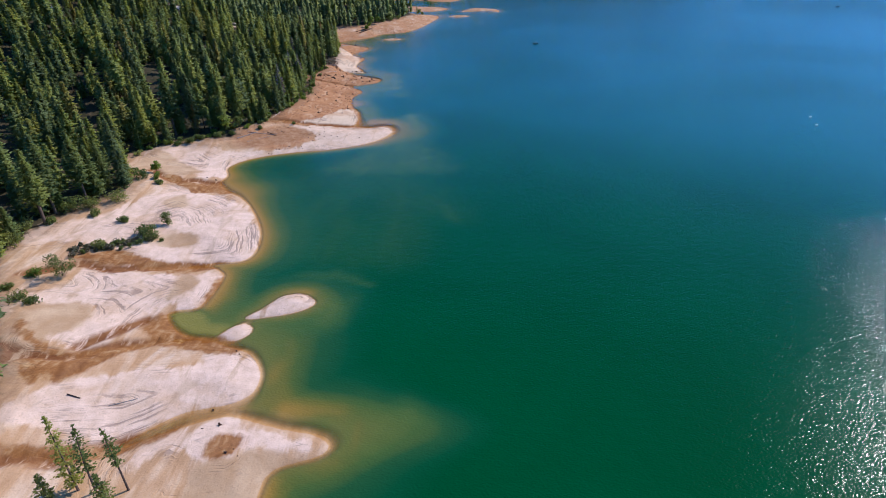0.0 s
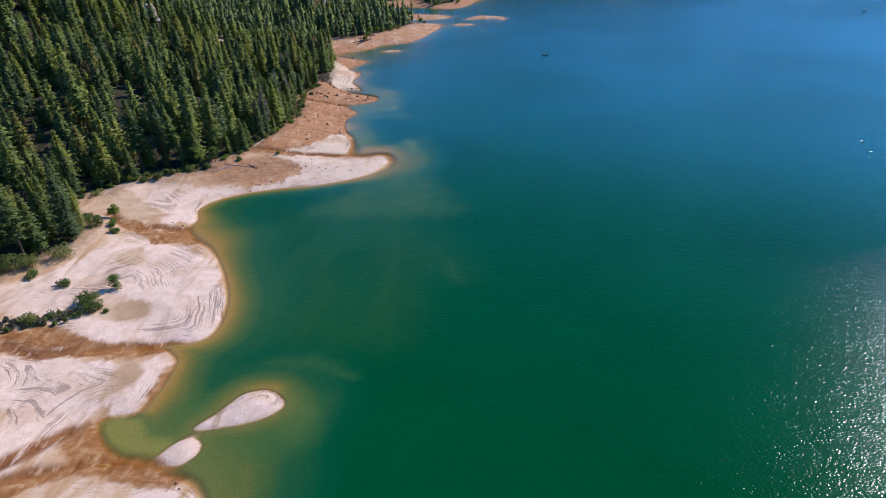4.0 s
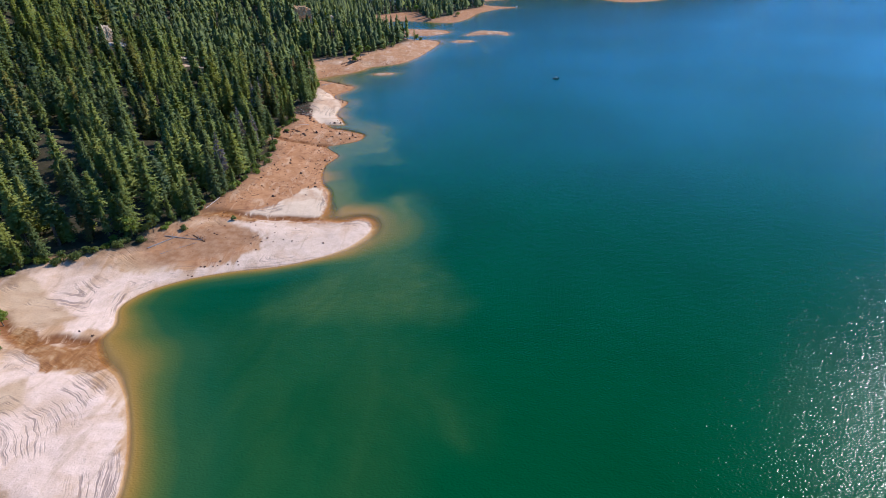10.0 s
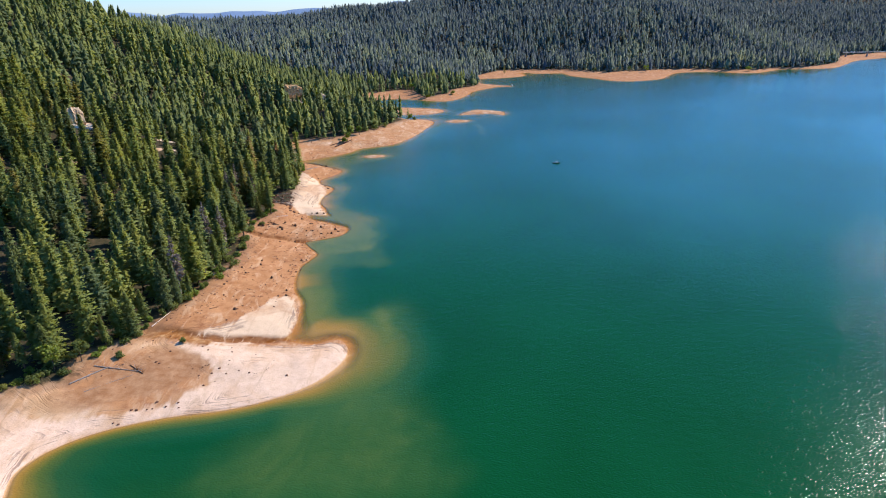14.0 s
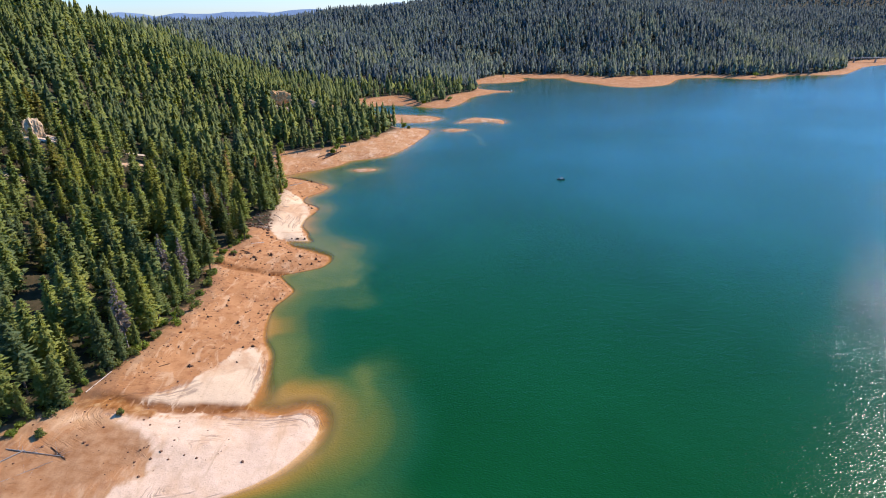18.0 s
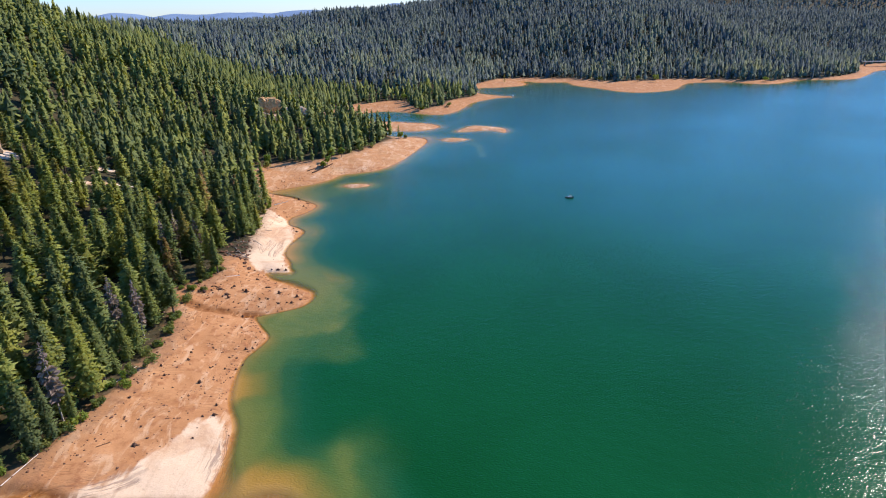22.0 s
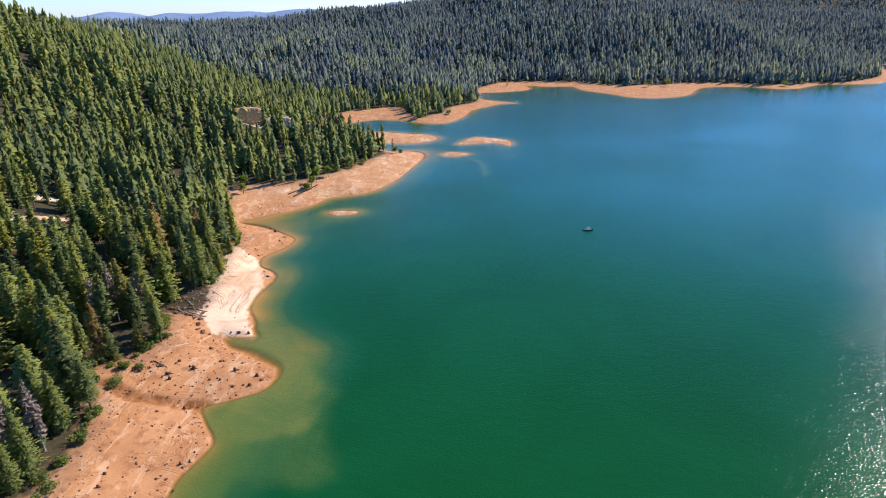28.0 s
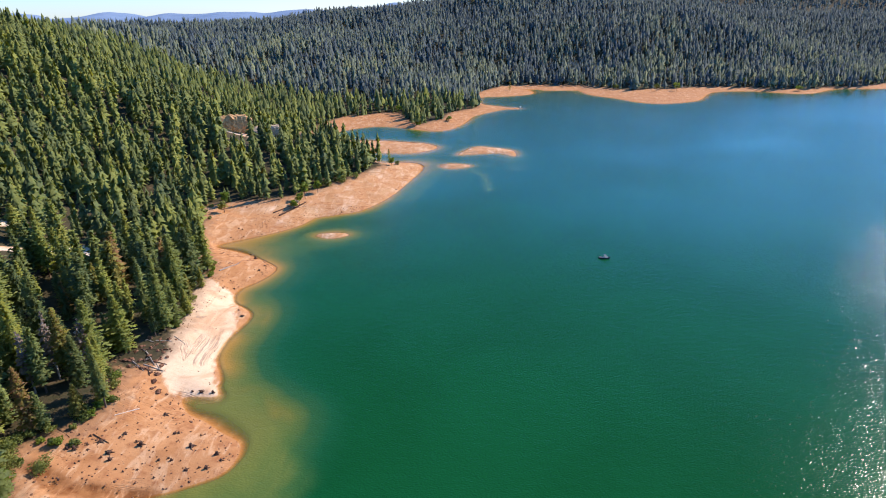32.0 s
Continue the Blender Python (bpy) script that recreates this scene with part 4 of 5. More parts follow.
# ---- small shapes ----
def lump(rng, r, flat=0.7, sub=1, rough=0.25):
    """A stone: an icosphere pushed in and out."""
    bm = bmesh.new()
    bmesh.ops.create_icosphere(bm, subdivisions=sub, radius=r)
    for v in bm.verts:
        v.co *= 1 + rng.uniform(-rough, rough)
        v.co.z *= flat
    return bm


def limb(bm, a, b, r0, r1, sides=6):
    """A tapered round bar from a to b, added to bm."""
    a, b = Vector(a), Vector(b)
    m = (b - a).to_track_quat("Z", "Y").to_matrix()
    rings = []
    for p_, r in ((a, r0), ((a + b) / 2 + Vector((0, 0, 0.02)), (r0 + r1) / 2), (b, r1)):
        rings.append([bm.verts.new(p_ + m @ Vector((math.cos(6.283 * k / sides) * r, math.sin(6.283 * k / sides) * r, 0))) for k in range(sides)])
    for q, w in zip(rings[:-1], rings[1:]):
        for k in range(sides):
            bm.faces.new((q[k], q[(k + 1) % sides], w[(k + 1) % sides], w[k]))
    bm.faces.new(rings[0][::-1])
    bm.faces.new(rings[-1])
    return bm


def box(bm, cx, cy, cz, sx, sy, sz, bevel=0.0):
    made = bmesh.ops.create_cube(bm, size=1, matrix=Matrix.LocRotScale((cx, cy, cz), None, (sx, sy, sz)))
    if bevel:
        edges = list({e for v in made["verts"] for e in v.link_edges})
        bmesh.ops.bevel(bm, geom=edges, offset=bevel, segments=1, affect="EDGES")
    return bm


def plain(name, c, rough=0.6, spec=0.3, metal=0.0, var=0.25):
    m = Mat(name, rough, spec)
    m.b.inputs["Metallic"].default_value = metal
    n = m.noise(2.5, 4)
    m.color(m.mix(m.step(n, 0.35, 0.7), c, tuple(v * (1 - var) for v in c))).bump(n, 0.3, 0.02)
    return m.m


def leafy(rng, r, h, count, low=0.1, size=0.45):
    """A crown of loose leaf sprays in uneven clumps."""
    co, tri = [], []
    clumps = [(rng.uniform(-1, 1) * r * 0.6, rng.uniform(-1, 1) * r * 0.6, h * rng.uniform(low + 0.15, 0.85), r * rng.uniform(0.3, 0.55)) for _ in range(14)]
    for _ in range(count):
        cx, cy, cz, cr = rng.choice(clumps)
        v = Vector((rng.gauss(0, 1), rng.gauss(0, 1), rng.gauss(0, 1))).normalized()
        q = Vector((cx, cy, cz)) + Vector((v.x * cr, v.y * cr, v.z * cr * 0.8)) * rng.uniform(0.7, 1.1)
        a = Vector((rng.gauss(0, 1), rng.gauss(0, 1), rng.gauss(0, 0.7))).normalized()
        w = a.cross(v).normalized() if a.cross(v).length > 1e-3 else Vector((1, 0, 0))
        s_ = size * rng.uniform(0.6, 1.3)
        n = len(co)
        co += [tuple(q - a * s_), tuple(q + w * s_ * 0.6), tuple(q + a * s_), tuple(q - w * s_ * 0.6)]
        tri += [(n, n + 1, n + 2), (n, n + 2, n + 3)]
    return np.array(co, np.float32), np.array(tri, np.int32)


WOOD_GREY = bark("weathered_wood", (0.20, 0.17, 0.14), (0.42, 0.37, 0.31))
WOOD_DARK = bark("wet_stump_wood", (0.045, 0.026, 0.018), (0.13, 0.075, 0.05))
WOOD_PALE = bark("bleached_log", (0.45, 0.37, 0.29), (0.66, 0.58, 0.48))
ROCK = bark("shore_rock", (0.10, 0.045, 0.026), (0.24, 0.125, 0.075))
LEAF_OLIVE = foliage("shrub_leaves", [(0.0, (0.10, 0.135, 0.04)), (0.5, (0.17, 0.20, 0.055)), (1.0, (0.26, 0.26, 0.075))], True)
LEAF_BRIGHT = foliage("broadleaf_leaves", [(0.0, (0.13, 0.20, 0.03)), (1.0, (0.24, 0.28, 0.05))], True)
LEAF_GREY = foliage("dry_scrub_twigs", [(0.0, (0.10, 0.10, 0.06)), (1.0, (0.20, 0.17, 0.11))], True)
HUSK = foliage("dead_needles", [(0.0, (0.22, 0.17, 0.13)), (1.0, (0.30, 0.22, 0.17))], True, 0.15)

rng = random.Random(11)


def ground_z(x, y):
    """Height of the ground sheet by its grid."""
    i, j = int(np.clip(np.searchsorted(xs, x) - 1, 0, len(xs) - 2)), int(np.clip(np.searchsorted(ys, y) - 1, 0, len(ys) - 2))
    u, v = (x - xs[i]) / (xs[i + 1] - xs[i]), (y - ys[j]) / (ys[j + 1] - ys[j])
    return float((gz[j, i] * (1 - u) + gz[j, i + 1] * u) * (1 - v) + (gz[j + 1, i] * (1 - u) + gz[j + 1, i + 1] * u) * v)


# ---- stumps on the drawn-down shore ----
def stump_kind(rng, r, h):
    """Base empty with a bole and splayed roots."""
    e = new("tree_stump")
    bm = bmesh.new()
    limb(bm, (0, 0, -0.15), (rng.uniform(-.15, .15), rng.uniform(-.15, .15), h), r, r * 0.62, 8)
    for v in bm.verts:
        if v.co.z > h * 0.8:
            v.co.z += rng.uniform(-0.25, 0.2) * h
    part("bole", bm, WOOD_DARK, e)
    for k in range(5):
        a = 6.283 * (k + rng.uniform(-0.3, 0.3)) / 5
        q = r * rng.uniform(1.4, 2.2)
        bm = bmesh.new()
        limb(bm, (math.cos(a) * r * 0.4, math.sin(a) * r * 0.4, h * 0.35), (math.cos(a) * q, math.sin(a) * q, rng.uniform(-0.12, 0.18)), r * 0.36, r * 0.10, 5)
        part("root", bm, WOOD_DARK, e)
    return tagged(e, "dark weathered tree stump with splayed roots on the dry shore", "stump", "stumps on the shore")


STUMPS = [stump_kind(rng, 0.42, 0.8), stump_kind(rng, 0.55, 1.1), stump_kind(rng, 0.35, 0.55), stump_kind(rng, 0.62, 0.7)]
STUMP_A = [(-75.3, 373.2), (-70.3, 377), (-72, 374), (-72.2, 386.2), (-70, 387.5), (-71, 353), (-73, 346.8), (-70, 348), (-88.9, 379.8), (-95, 369.7),
           (-92, 365), (-97, 352), (-88, 340), (-88, 375), (-80.2, 363.6), (-72, 337), (-86, 332), (-93.5, 424.6), (-92.3, 426.4), (-85.3, 430.3),
           (-78.3, 436.4), (-102, 427), (-99.5, 429), (-66, 423), (-63, 421.6), (-61, 426), (-70, 391), (-78.2, 401)]
STUMP_B = [(-78, 425.2), (-75.6, 426), (-74.6, 425.2), (-69.3, 422), (-86.8, 431.4), (-87.7, 421), (-64, 423), (-71, 430.8), (-63, 428), (-85, 445.5),
           (-90.8, 424), (-87.7, 407.2), (-81, 411), (-104, 427), (-108, 421), (-91.6, 434.2), (-96.6, 430.4), (-65.6, 99), (-67, 100.5), (-66, 70.5),
           (-62, 71.6), (-57.4, 62.2), (-56, 63.4), (-54.4, 61.4), (-122.1, 232.3), (-117.5, 231), (-66, 77.5), (-31, 697), (-28, 690), (-62, 648),
           (-100, 582), (-95, 574), (-87, 563), (-97, 543), (-94, 538), (-82, 511), (-85, 516), (-79, 459), (-82, 459), (-75, 458.5)]
spots = STUMP_A + STUMP_B
while len(spots) < 150:
    x, y = rng.uniform(-104, -62), rng.choice((rng.uniform(338, 450), rng.uniform(412, 440), rng.uniform(520, 650)))
    if y > 500:
        x = rng.uniform(-125, -60)
    z, d_, s_, _ = fields(np.array([x]), np.array([y]))
    if d_[0] > 1.0 and s_[0] < -2:
        spots.append((x, y))
first = True
heights = fields(np.array([q[0] for q in spots]), np.array([q[1] for q in spots]))[0]
for k, ((x, y), z) in enumerate(zip(spots, heights)):
    src = STUMPS[rng.randrange(4)]
    big = rng.uniform(0.6, 1.25) if k < len(STUMP_A + STUMP_B) else rng.uniform(0.25, 0.7)
    big *= 0.55 if y < 240 else 1.0
    src.scale = (big, big, big * rng.uniform(0.7, 1.2))
    copy_thing(src, pose(x, y, float(z) - 0.1, rng.uniform(-10, 10), rng.uniform(-10, 10), rng.uniform(0, 360)))
for e in STUMPS:
    for o in list(e.children):
        bpy.data.objects.remove(o)
    bpy.data.objects.remove(e)

# ---- boulders at the rocky cut ----
kinds = []
for k in range(5):
    bm = lump(rng, 1.0, 0.75, 1, 0.38)
    me = bpy.data.meshes.new("boulder")
    bm.to_mesh(me)
    bm.free()
    me.materials.append(ROCK)
    kinds.append(me)
ROCK_AT = [(-114, 479), (-110, 481), (-106, 477), (-103, 473), (-101, 479), (-99, 468), (-99.6, 484), (-107, 487), (-97, 464), (-101, 468), (-105, 470),
           (-109, 474), (-112, 472), (-99, 474), (-94, 459), (-91, 457.8), (-104, 482), (-99, 475), (-108, 478)]
for x, y in ROCK_AT:
    for _ in range(3):
        px_, py_ = x + rng.uniform(-2.2, 2.2), y + rng.uniform(-2.2, 2.2)
        o = new("boulder", rng.choice(kinds))
        s_ = rng.choice((0.35, 0.5, 0.7, 0.9, 1.15))
        o.matrix_basis = pose(px_, py_, ground_z(px_, py_) + 0.12 * s_, rng.uniform(-25, 25), rng.uniform(-25, 25), rng.uniform(0, 360))
        o.scale = (s_ * rng.uniform(0.8, 1.6), s_ * rng.uniform(0.7, 1.1), s_ * rng.uniform(0.6, 1.0))
        tagged(o, "brown angular boulder in the rocky cut by the beach", "rock", "boulders in the rocky cut")
STONE_AT = [(-98.3, 272.3), (-96.7, 272.3), (-93.6, 272.6), (-92.2, 272.9), (-91.9, 275.7), (-88.4, 273.8), (-84.4, 273.4), (-85.2, 275.4), (-101.1, 267),
            (-99.5, 266.6), (-80.4, 283.4), (-83.9, 292.5), (-100.1, 294.4), (-98.8, 293.6), (-97.9, 300.4), (-85.5, 302.1), (-89.6, 309.8), (-55.1, 288.8)]
for x, y in STONE_AT:
    o = new("stone", rng.choice(kinds))
    s_ = rng.uniform(0.3, 0.6)
    o.matrix_basis = pose(x, y, ground_z(x, y) + 0.08, 0, 0, rng.uniform(0, 360))
    o.scale = (s_, s_ * 0.8, s_ * 0.8)
    tagged(o, "dark stone lying on the pale sand spit", "rock", "stones on the spit")

# ---- bare cliffs above the wood ----
CLIFF_PALE = bark("pale_cliff_rock", (0.44, 0.30, 0.17), (0.70, 0.52, 0.33))
CLIFF_OCHRE = bark("ochre_cliff_earth", (0.50, 0.24, 0.085), (0.74, 0.46, 0.22))


def cliff(x, y, w, dpt, h, turn, mat, label, lift=0.18):
    """A steep weathered mass, ribbed from top to bottom, half sunk in the slope."""
    bm = bmesh.new()
    bmesh.ops.create_icosphere(bm, subdivisions=4, radius=1.0)
    for v in bm.verts:
        rib = 0.16 * math.sin(v.co.x * 9 + 2 * v.co.z) + 0.10 * math.sin(v.co.x * 23 + v.co.y * 5)
        k = 1 + rib + 0.30 * noise.noise(v.co * 2.1) + 0.20 * noise.noise(Vector((v.co.x * 9, v.co.y * 9, v.co.z * 3)))
        v.co = Vector((v.co.x * k * w / 2, v.co.y * k * dpt, math.copysign(abs(v.co.z) ** 0.7, v.co.z) * h / 2 * (1 + 0.25 * noise.noise(Vector((v.co.x * 4, 0, 7))))))
    me = bpy.data.meshes.new("cliff")
    bm.to_mesh(me)
    bm.free()
    me.materials.append(mat)
    o = new("cliff", me)
    o.matrix_basis = pose(x, y, ground_z(x, y) + h * lift, 0, 0, turn)
    return tagged(o, label, "cliff", "bare cliffs in the wood")


cliff(-250, 524, 10, 4, 16, 30, CLIFF_PALE, "pale bare rock cliff standing out of the wooded slope")
cliff(-261, 522, 6, 3, 9, 30, CLIFF_PALE, "pale bare rock cliff standing out of the wooded slope")
cliff(-232, 548, 8, 4, 9, 30, CLIFF_OCHRE, "small ochre earth bank in the wooded slope")
cliff(-178, 806, 28, 4, 17, 15, CLIFF_OCHRE, "ochre earth bank cut into the wooded slope", 0.4)
cliff(-152, 812, 27, 4, 15, 15, CLIFF_PALE, "pale earth bank cut into the wooded slope", 0.4)
cliff(-122, 828, 16, 3, 14, 15, CLIFF_OCHRE, "ochre earth bank cut into the wooded slope", 0.4)

# ---- gravel: small loose stones of the ochre shore ----
np.random.seed(3)
n = 5600
gx_, gy_ = np.random.uniform(-118, -45, n * 4), np.random.uniform(270, 660, n * 4)
z_, d_, s_, _ = fields(gx_, gy_)
m_ = (d_ > 0.3) & (s_ < 1.5) & ~((gy_ > 455) & (gy_ < 535) & (gx_ > -97) & (np.random.rand(len(gx_)) < 0.9)) & ((gy_ > 318) | ((d_ > 14) & (np.random.rand(len(gx_)) < 0.3)))
m_ &= signed(rounded(PALE_BUMP, 3), gx_, gy_) > 0
dens = waves2(gx_, gy_, 24, 61) + 1.3 * np.exp(-d_ / 4) + 0.9 * np.exp(s_ / 4)
m_ &= np.random.rand(len(gx_)) < np.clip(0.25 + 0.5 * dens, 0.04, 1)
gx_, gy_, z_ = gx_[m_][:n], gy_[m_][:n], z_[m_][:n]
bm = lump(rng, 1.0, 0.6, 1, 0.25)
me = bpy.data.meshes.new("pebble")
bm.to_mesh(me)
bm.free()
pc = np.array([v.co[:] for v in me.vertices], np.float32)
pt = np.array([p_.vertices[:] for p_ in me.polygons], np.int32)
k_ = len(gx_)
sz = 0.07 + 0.30 * np.random.rand(k_) ** 3.5
at = np.stack([gx_, gy_, z_ + 0.02, sz, np.random.rand(k_) * 6.28, np.zeros(k_), np.random.rand(k_), np.random.uniform(0.8, 1.5, k_)], 1)
gravel = merged("gravel", [(pc, pt, np.zeros(len(pt)))], at, [ROCK])
tagged(gravel, "loose brown stones scattered over the dry shore", "gravel", kind="stuff")

# ---- logs ----
def log(x0, y0, x1, y1, r, mat, label, twigs=0):
    z0, z1 = ground_z(x0, y0) + r * 0.8, ground_z(x1, y1) + r * 0.8
    e = thing("driftwood_log", x0, y0, z0, label, "log", "driftwood")
    bm = bmesh.new()
    b_ = Vector((x1 - x0, y1 - y0, z1 - z0))
    limb(bm, (0, 0, 0), b_, r, r * 0.55, 7)
    part("trunk", bm, mat, e)
    for k in range(twigs):
        u = rng.uniform(0.15, 0.95)
        o = b_ * u
        a = rng.uniform(0, 6.28)
        L = b_.length * rng.uniform(0.15, 0.32)
        bm = bmesh.new()
        limb(bm, o, o + Vector((math.cos(a) * L, math.sin(a) * L, abs(rng.gauss(0.3, 0.3)) * L * 0.6)), r * 0.35, r * 0.08, 4)
        part("branch", bm, mat, e)
    return e


pale_label = "long bleached log lying along the wood's edge"
for q in ((-110.8, 315, -108.4, 326), (-104.5, 358, -102.2, 368)):
    log(*q, 0.16, WOOD_PALE, pale_label)
grey_label = "grey branching driftwood tree on the dry shore"
log(-119, 291, -103, 289.5, 0.15, WOOD_GREY, grey_label, 12)
log(-108, 292.5, -102, 288.5, 0.14, WOOD_DARK, "dark root plate of an uprooted tree on the spit", 22)
log(-116, 279, -105, 288, 0.10, WOOD_GREY, grey_label, 6)
log(-95.2, 330, -92.6, 332.6, 0.12, WOOD_DARK, "small dark dead branch on the ochre shore", 8)
log(-122, 282, -114, 291, 0.25, WOOD_GREY, grey_label, 4)
log(-98.5, 637, -86.5, 659, 0.5, WOOD_DARK, "fallen dark trunk across the cove beach", 3)
log(-103, 641, -93, 655, 0.35, WOOD_DARK, "fallen dark trunk across the cove beach", 2)
log(-104, 549, -99, 561, 0.3, WOOD_GREY, grey_label, 3)
log(-97, 503, -94, 505, 0.10, WOOD_GREY, grey_label, 9)
log(-99, 487, -94, 484, 0.14, WOOD_GREY, grey_label, 3)
log(-93, 446, -98, 441, 0.2, WOOD_PALE, pale_label)
log(-103.5, 79.6, -99.8, 78.7, 0.19, WOOD_DARK, "short dark log on the pale sand flat")
log(-92, 77, -86, 80, 0.10, WOOD_GREY, grey_label, 7)
log(-108, 472, -101, 466, 0.2, WOOD_GREY, grey_label, 3)
log(-105, 477, -99, 470, 0.2, WOOD_GREY, grey_label, 4)
log(-100, 433, -94, 430, 0.16, WOOD_DARK, "small dark dead branch on the ochre shore", 2)

cut_label = "dark fallen trunk tangled in the rocky cut"
for k in range(13):
    x, y = rng.uniform(-113, -98), rng.uniform(466, 487)
    a, L = rng.uniform(-1.2, 0.4), rng.uniform(4, 9)
    log(x, y, x + math.cos(a) * L, y + math.sin(a) * L, rng.uniform(0.12, 0.24), WOOD_DARK if k % 3 else WOOD_GREY, cut_label, rng.randrange(1, 4))
log(-110.5, 434, -105.5, 431, 0.14, WOOD_DARK, "small dark dead branch on the ochre shore", 2)

# ---- shrubs on the flats and broadleaf trees along the beach ----
def shrub(x, y, r, h, mat, label, count=420, stem=True, size=0.30):
    r, h, count = r * 1.3, h * 1.25, int(count * 2.4)
    e = thing("shrub", x, y, ground_z(x, y) - 0.1, label, "shrub", "shrubs on the flats", rng.uniform(0, 360))
    co, tr = leafy(rng, r, h, count, 0.05, size)
    o = solid("foliage", co, tr, mat, None, False)
    o.parent = e
    if stem:
        for k in range(4):
            a = rng.uniform(0, 6.28)
            bm = bmesh.new()
            limb(bm, (0, 0, 0), (math.cos(a) * r * 0.5, math.sin(a) * r * 0.5, h * 0.6), 0.09, 0.03, 5)
            part("stem", bm, BARK, e)
    return e


green = "round olive-green shrub on the pale sand flat"
for x, y, r, h in ((-138, 138, 3.4, 8.5), (-121.4, 168, 3.2, 4.6), (-118.8, 178.5, 1.9, 4.8), (-124.5, 170, 2.4, 3.0), (-137, 179, 1.9, 1.6), (-136, 159, 2.4, 2.4),
                   (-132, 161, 1.6, 1.6), (-168, 157.5, 3.6, 5.0), (-170, 168.7, 3.4, 4.2), (-164, 176, 2.0, 2.0), (-151, 184, 2.2, 2.2),
                   (-171, 150, 3.5, 4.5), (-155, 190, 3.0, 4.0), (-160, 186, 3.4, 4.8), (-147, 197, 3.2, 4.6), (-152, 216, 3.0, 4.0), (-148, 222, 2.4, 3.2)):
    shrub(x, y, r, h, LEAF_OLIVE, green, int(160 + 90 * r))
yellow = "low yellow-green shrub on the sand flat"
for x, y, r, h in ((-147, 137, 2.2, 2.2), (-143, 121.5, 2.6, 1.5), (-137.5, 121, 2.0, 1.2), (-150, 128, 1.8, 1.3), (-142, 224, 1.8, 2.4), (-139, 219, 1.5, 1.6)):
    shrub(x, y, r, h, LEAF_BRIGHT if h > 2 else LEAF_OLIVE, yellow, 260)
for k in range(38):
    u = rng.random()
    x, y = -118 - 28 * u + rng.uniform(-3, 3), 167 - 14 * u + rng.uniform(-4, 3.5) * (0.5 + 0.6 * u)
    if (x + 137) ** 2 + (y - 135) ** 2 > 14:
        shrub(x, y, rng.uniform(0.6, 1.9), rng.uniform(0.5, 1.9), rng.choice((LEAF_GREY, LEAF_GREY, LEAF_OLIVE)), "low grey-green dry scrub on the sand flat", 80, False, 0.3)
low = "small green bush at the wood's edge"
for x, y, r, h in ((-98.7, 367.8, 0.9, 2.6), (-96, 306, 0.9, 1.6), (-113, 296, 1.2, 1.8), (-133, 281, 2.0, 2.0), (-126, 286, 1.6, 2.2), (-118, 425, 2.6, 3.2),
                   (-106, 419, 2.4, 3.0), (-114, 418, 2.8, 3.2), (-109, 399, 1.6, 3.4), (-103, 402, 1.4, 2.2), (-103, 429, 1.3, 1.4), (-145, 273, 2.2, 1.8),
                   (-150, 270, 1.8, 1.6), (-78, 690, 3.2, 3.6), (-70, 700, 2.8, 3.4), (-62, 712, 2.6, 3.0), (-34, 757, 1.6, 2.6), (-101, 392, 1.2, 1.8)):
    shrub(x, y, r, h, LEAF_OLIVE, low, int(150 + 70 * r))


under = "green undergrowth bush below the trees at the wood's edge"
edge_pts = rounded(TREES_NEAR, 6)
for x, y in edge_pts[(edge_pts[:, 1] > 225) & (edge_pts[:, 1] < 655) & (edge_pts[:, 0] > -185)][::2]:
    for _ in range(1 + (y < 470)):
        px_, py_ = x + rng.uniform(-3.5, 0.8), y + rng.uniform(-4, 4)
        if ground_z(px_, py_) > 2.0 and not (464 < py_ < 490):
            shrub(px_, py_, rng.uniform(0.8, 1.9), rng.uniform(0.9, 2.8), rng.choice((LEAF_OLIVE, LEAF_OLIVE, LEAF_BRIGHT)), under, 110, False, 0.36)


def broadleaf(x, y, h, r, label, mat=LEAF_BRIGHT, count=520):
    e = thing("broadleaf_tree", x, y, ground_z(x, y) - 0.1, label, "tree", "broadleaf trees by the beach", rng.uniform(0, 360))
    co, tr = leafy(rng, r, h, count, 0.25, 0.55)
    solid("crown", co, tr, mat, None, False).parent = e
    bm = bmesh.new()
    limb(bm, (0, 0, 0), (0.2, 0.1, h * 0.6), 0.2, 0.09, 7)
    part("trunk", bm, BARK, e)
    for k in range(5):
        a = 6.283 * k / 5 + rng.uniform(-.4, .4)
        bm = bmesh.new()
        limb(bm, (0.1, 0.05, h * rng.uniform(0.3, 0.5)), (math.cos(a) * r * 0.55, math.sin(a) * r * 0.55, h * rng.uniform(0.6, 0.8)), 0.09, 0.03, 5)
        part("limb", bm, BARK, e)


bright = "bright yellow-green broadleaf tree beside the beach"
for x, y, h, r in ((10, 970, 5, 4.0), (318, 1178, 12, 4.5), (348, 1182, 13, 5.0), (267, 1215, 8, 5.0), (509, 1148, 8, 5.0), (-50, 1020, 12, 5.0), (-133, 640, 8, 3.2), (-136, 652, 10, 3.2), (-90, 655, 11, 3.0), (-88, 664, 13, 2.8), (-82, 676, 9, 2.6), (-92, 650, 6, 2.2), (-38, 752, 7, 2.0),
                   (-130, 288, 11, 3.4), (-124, 293, 9, 2.6), (462, 1212, 12, 6.0), (514, 1190, 10, 5.0), (-146, 233, 7, 2.4)):
    broadleaf(x, y, h, r, bright, LEAF_BRIGHT if rng.random() < 0.75 else LEAF_OLIVE)

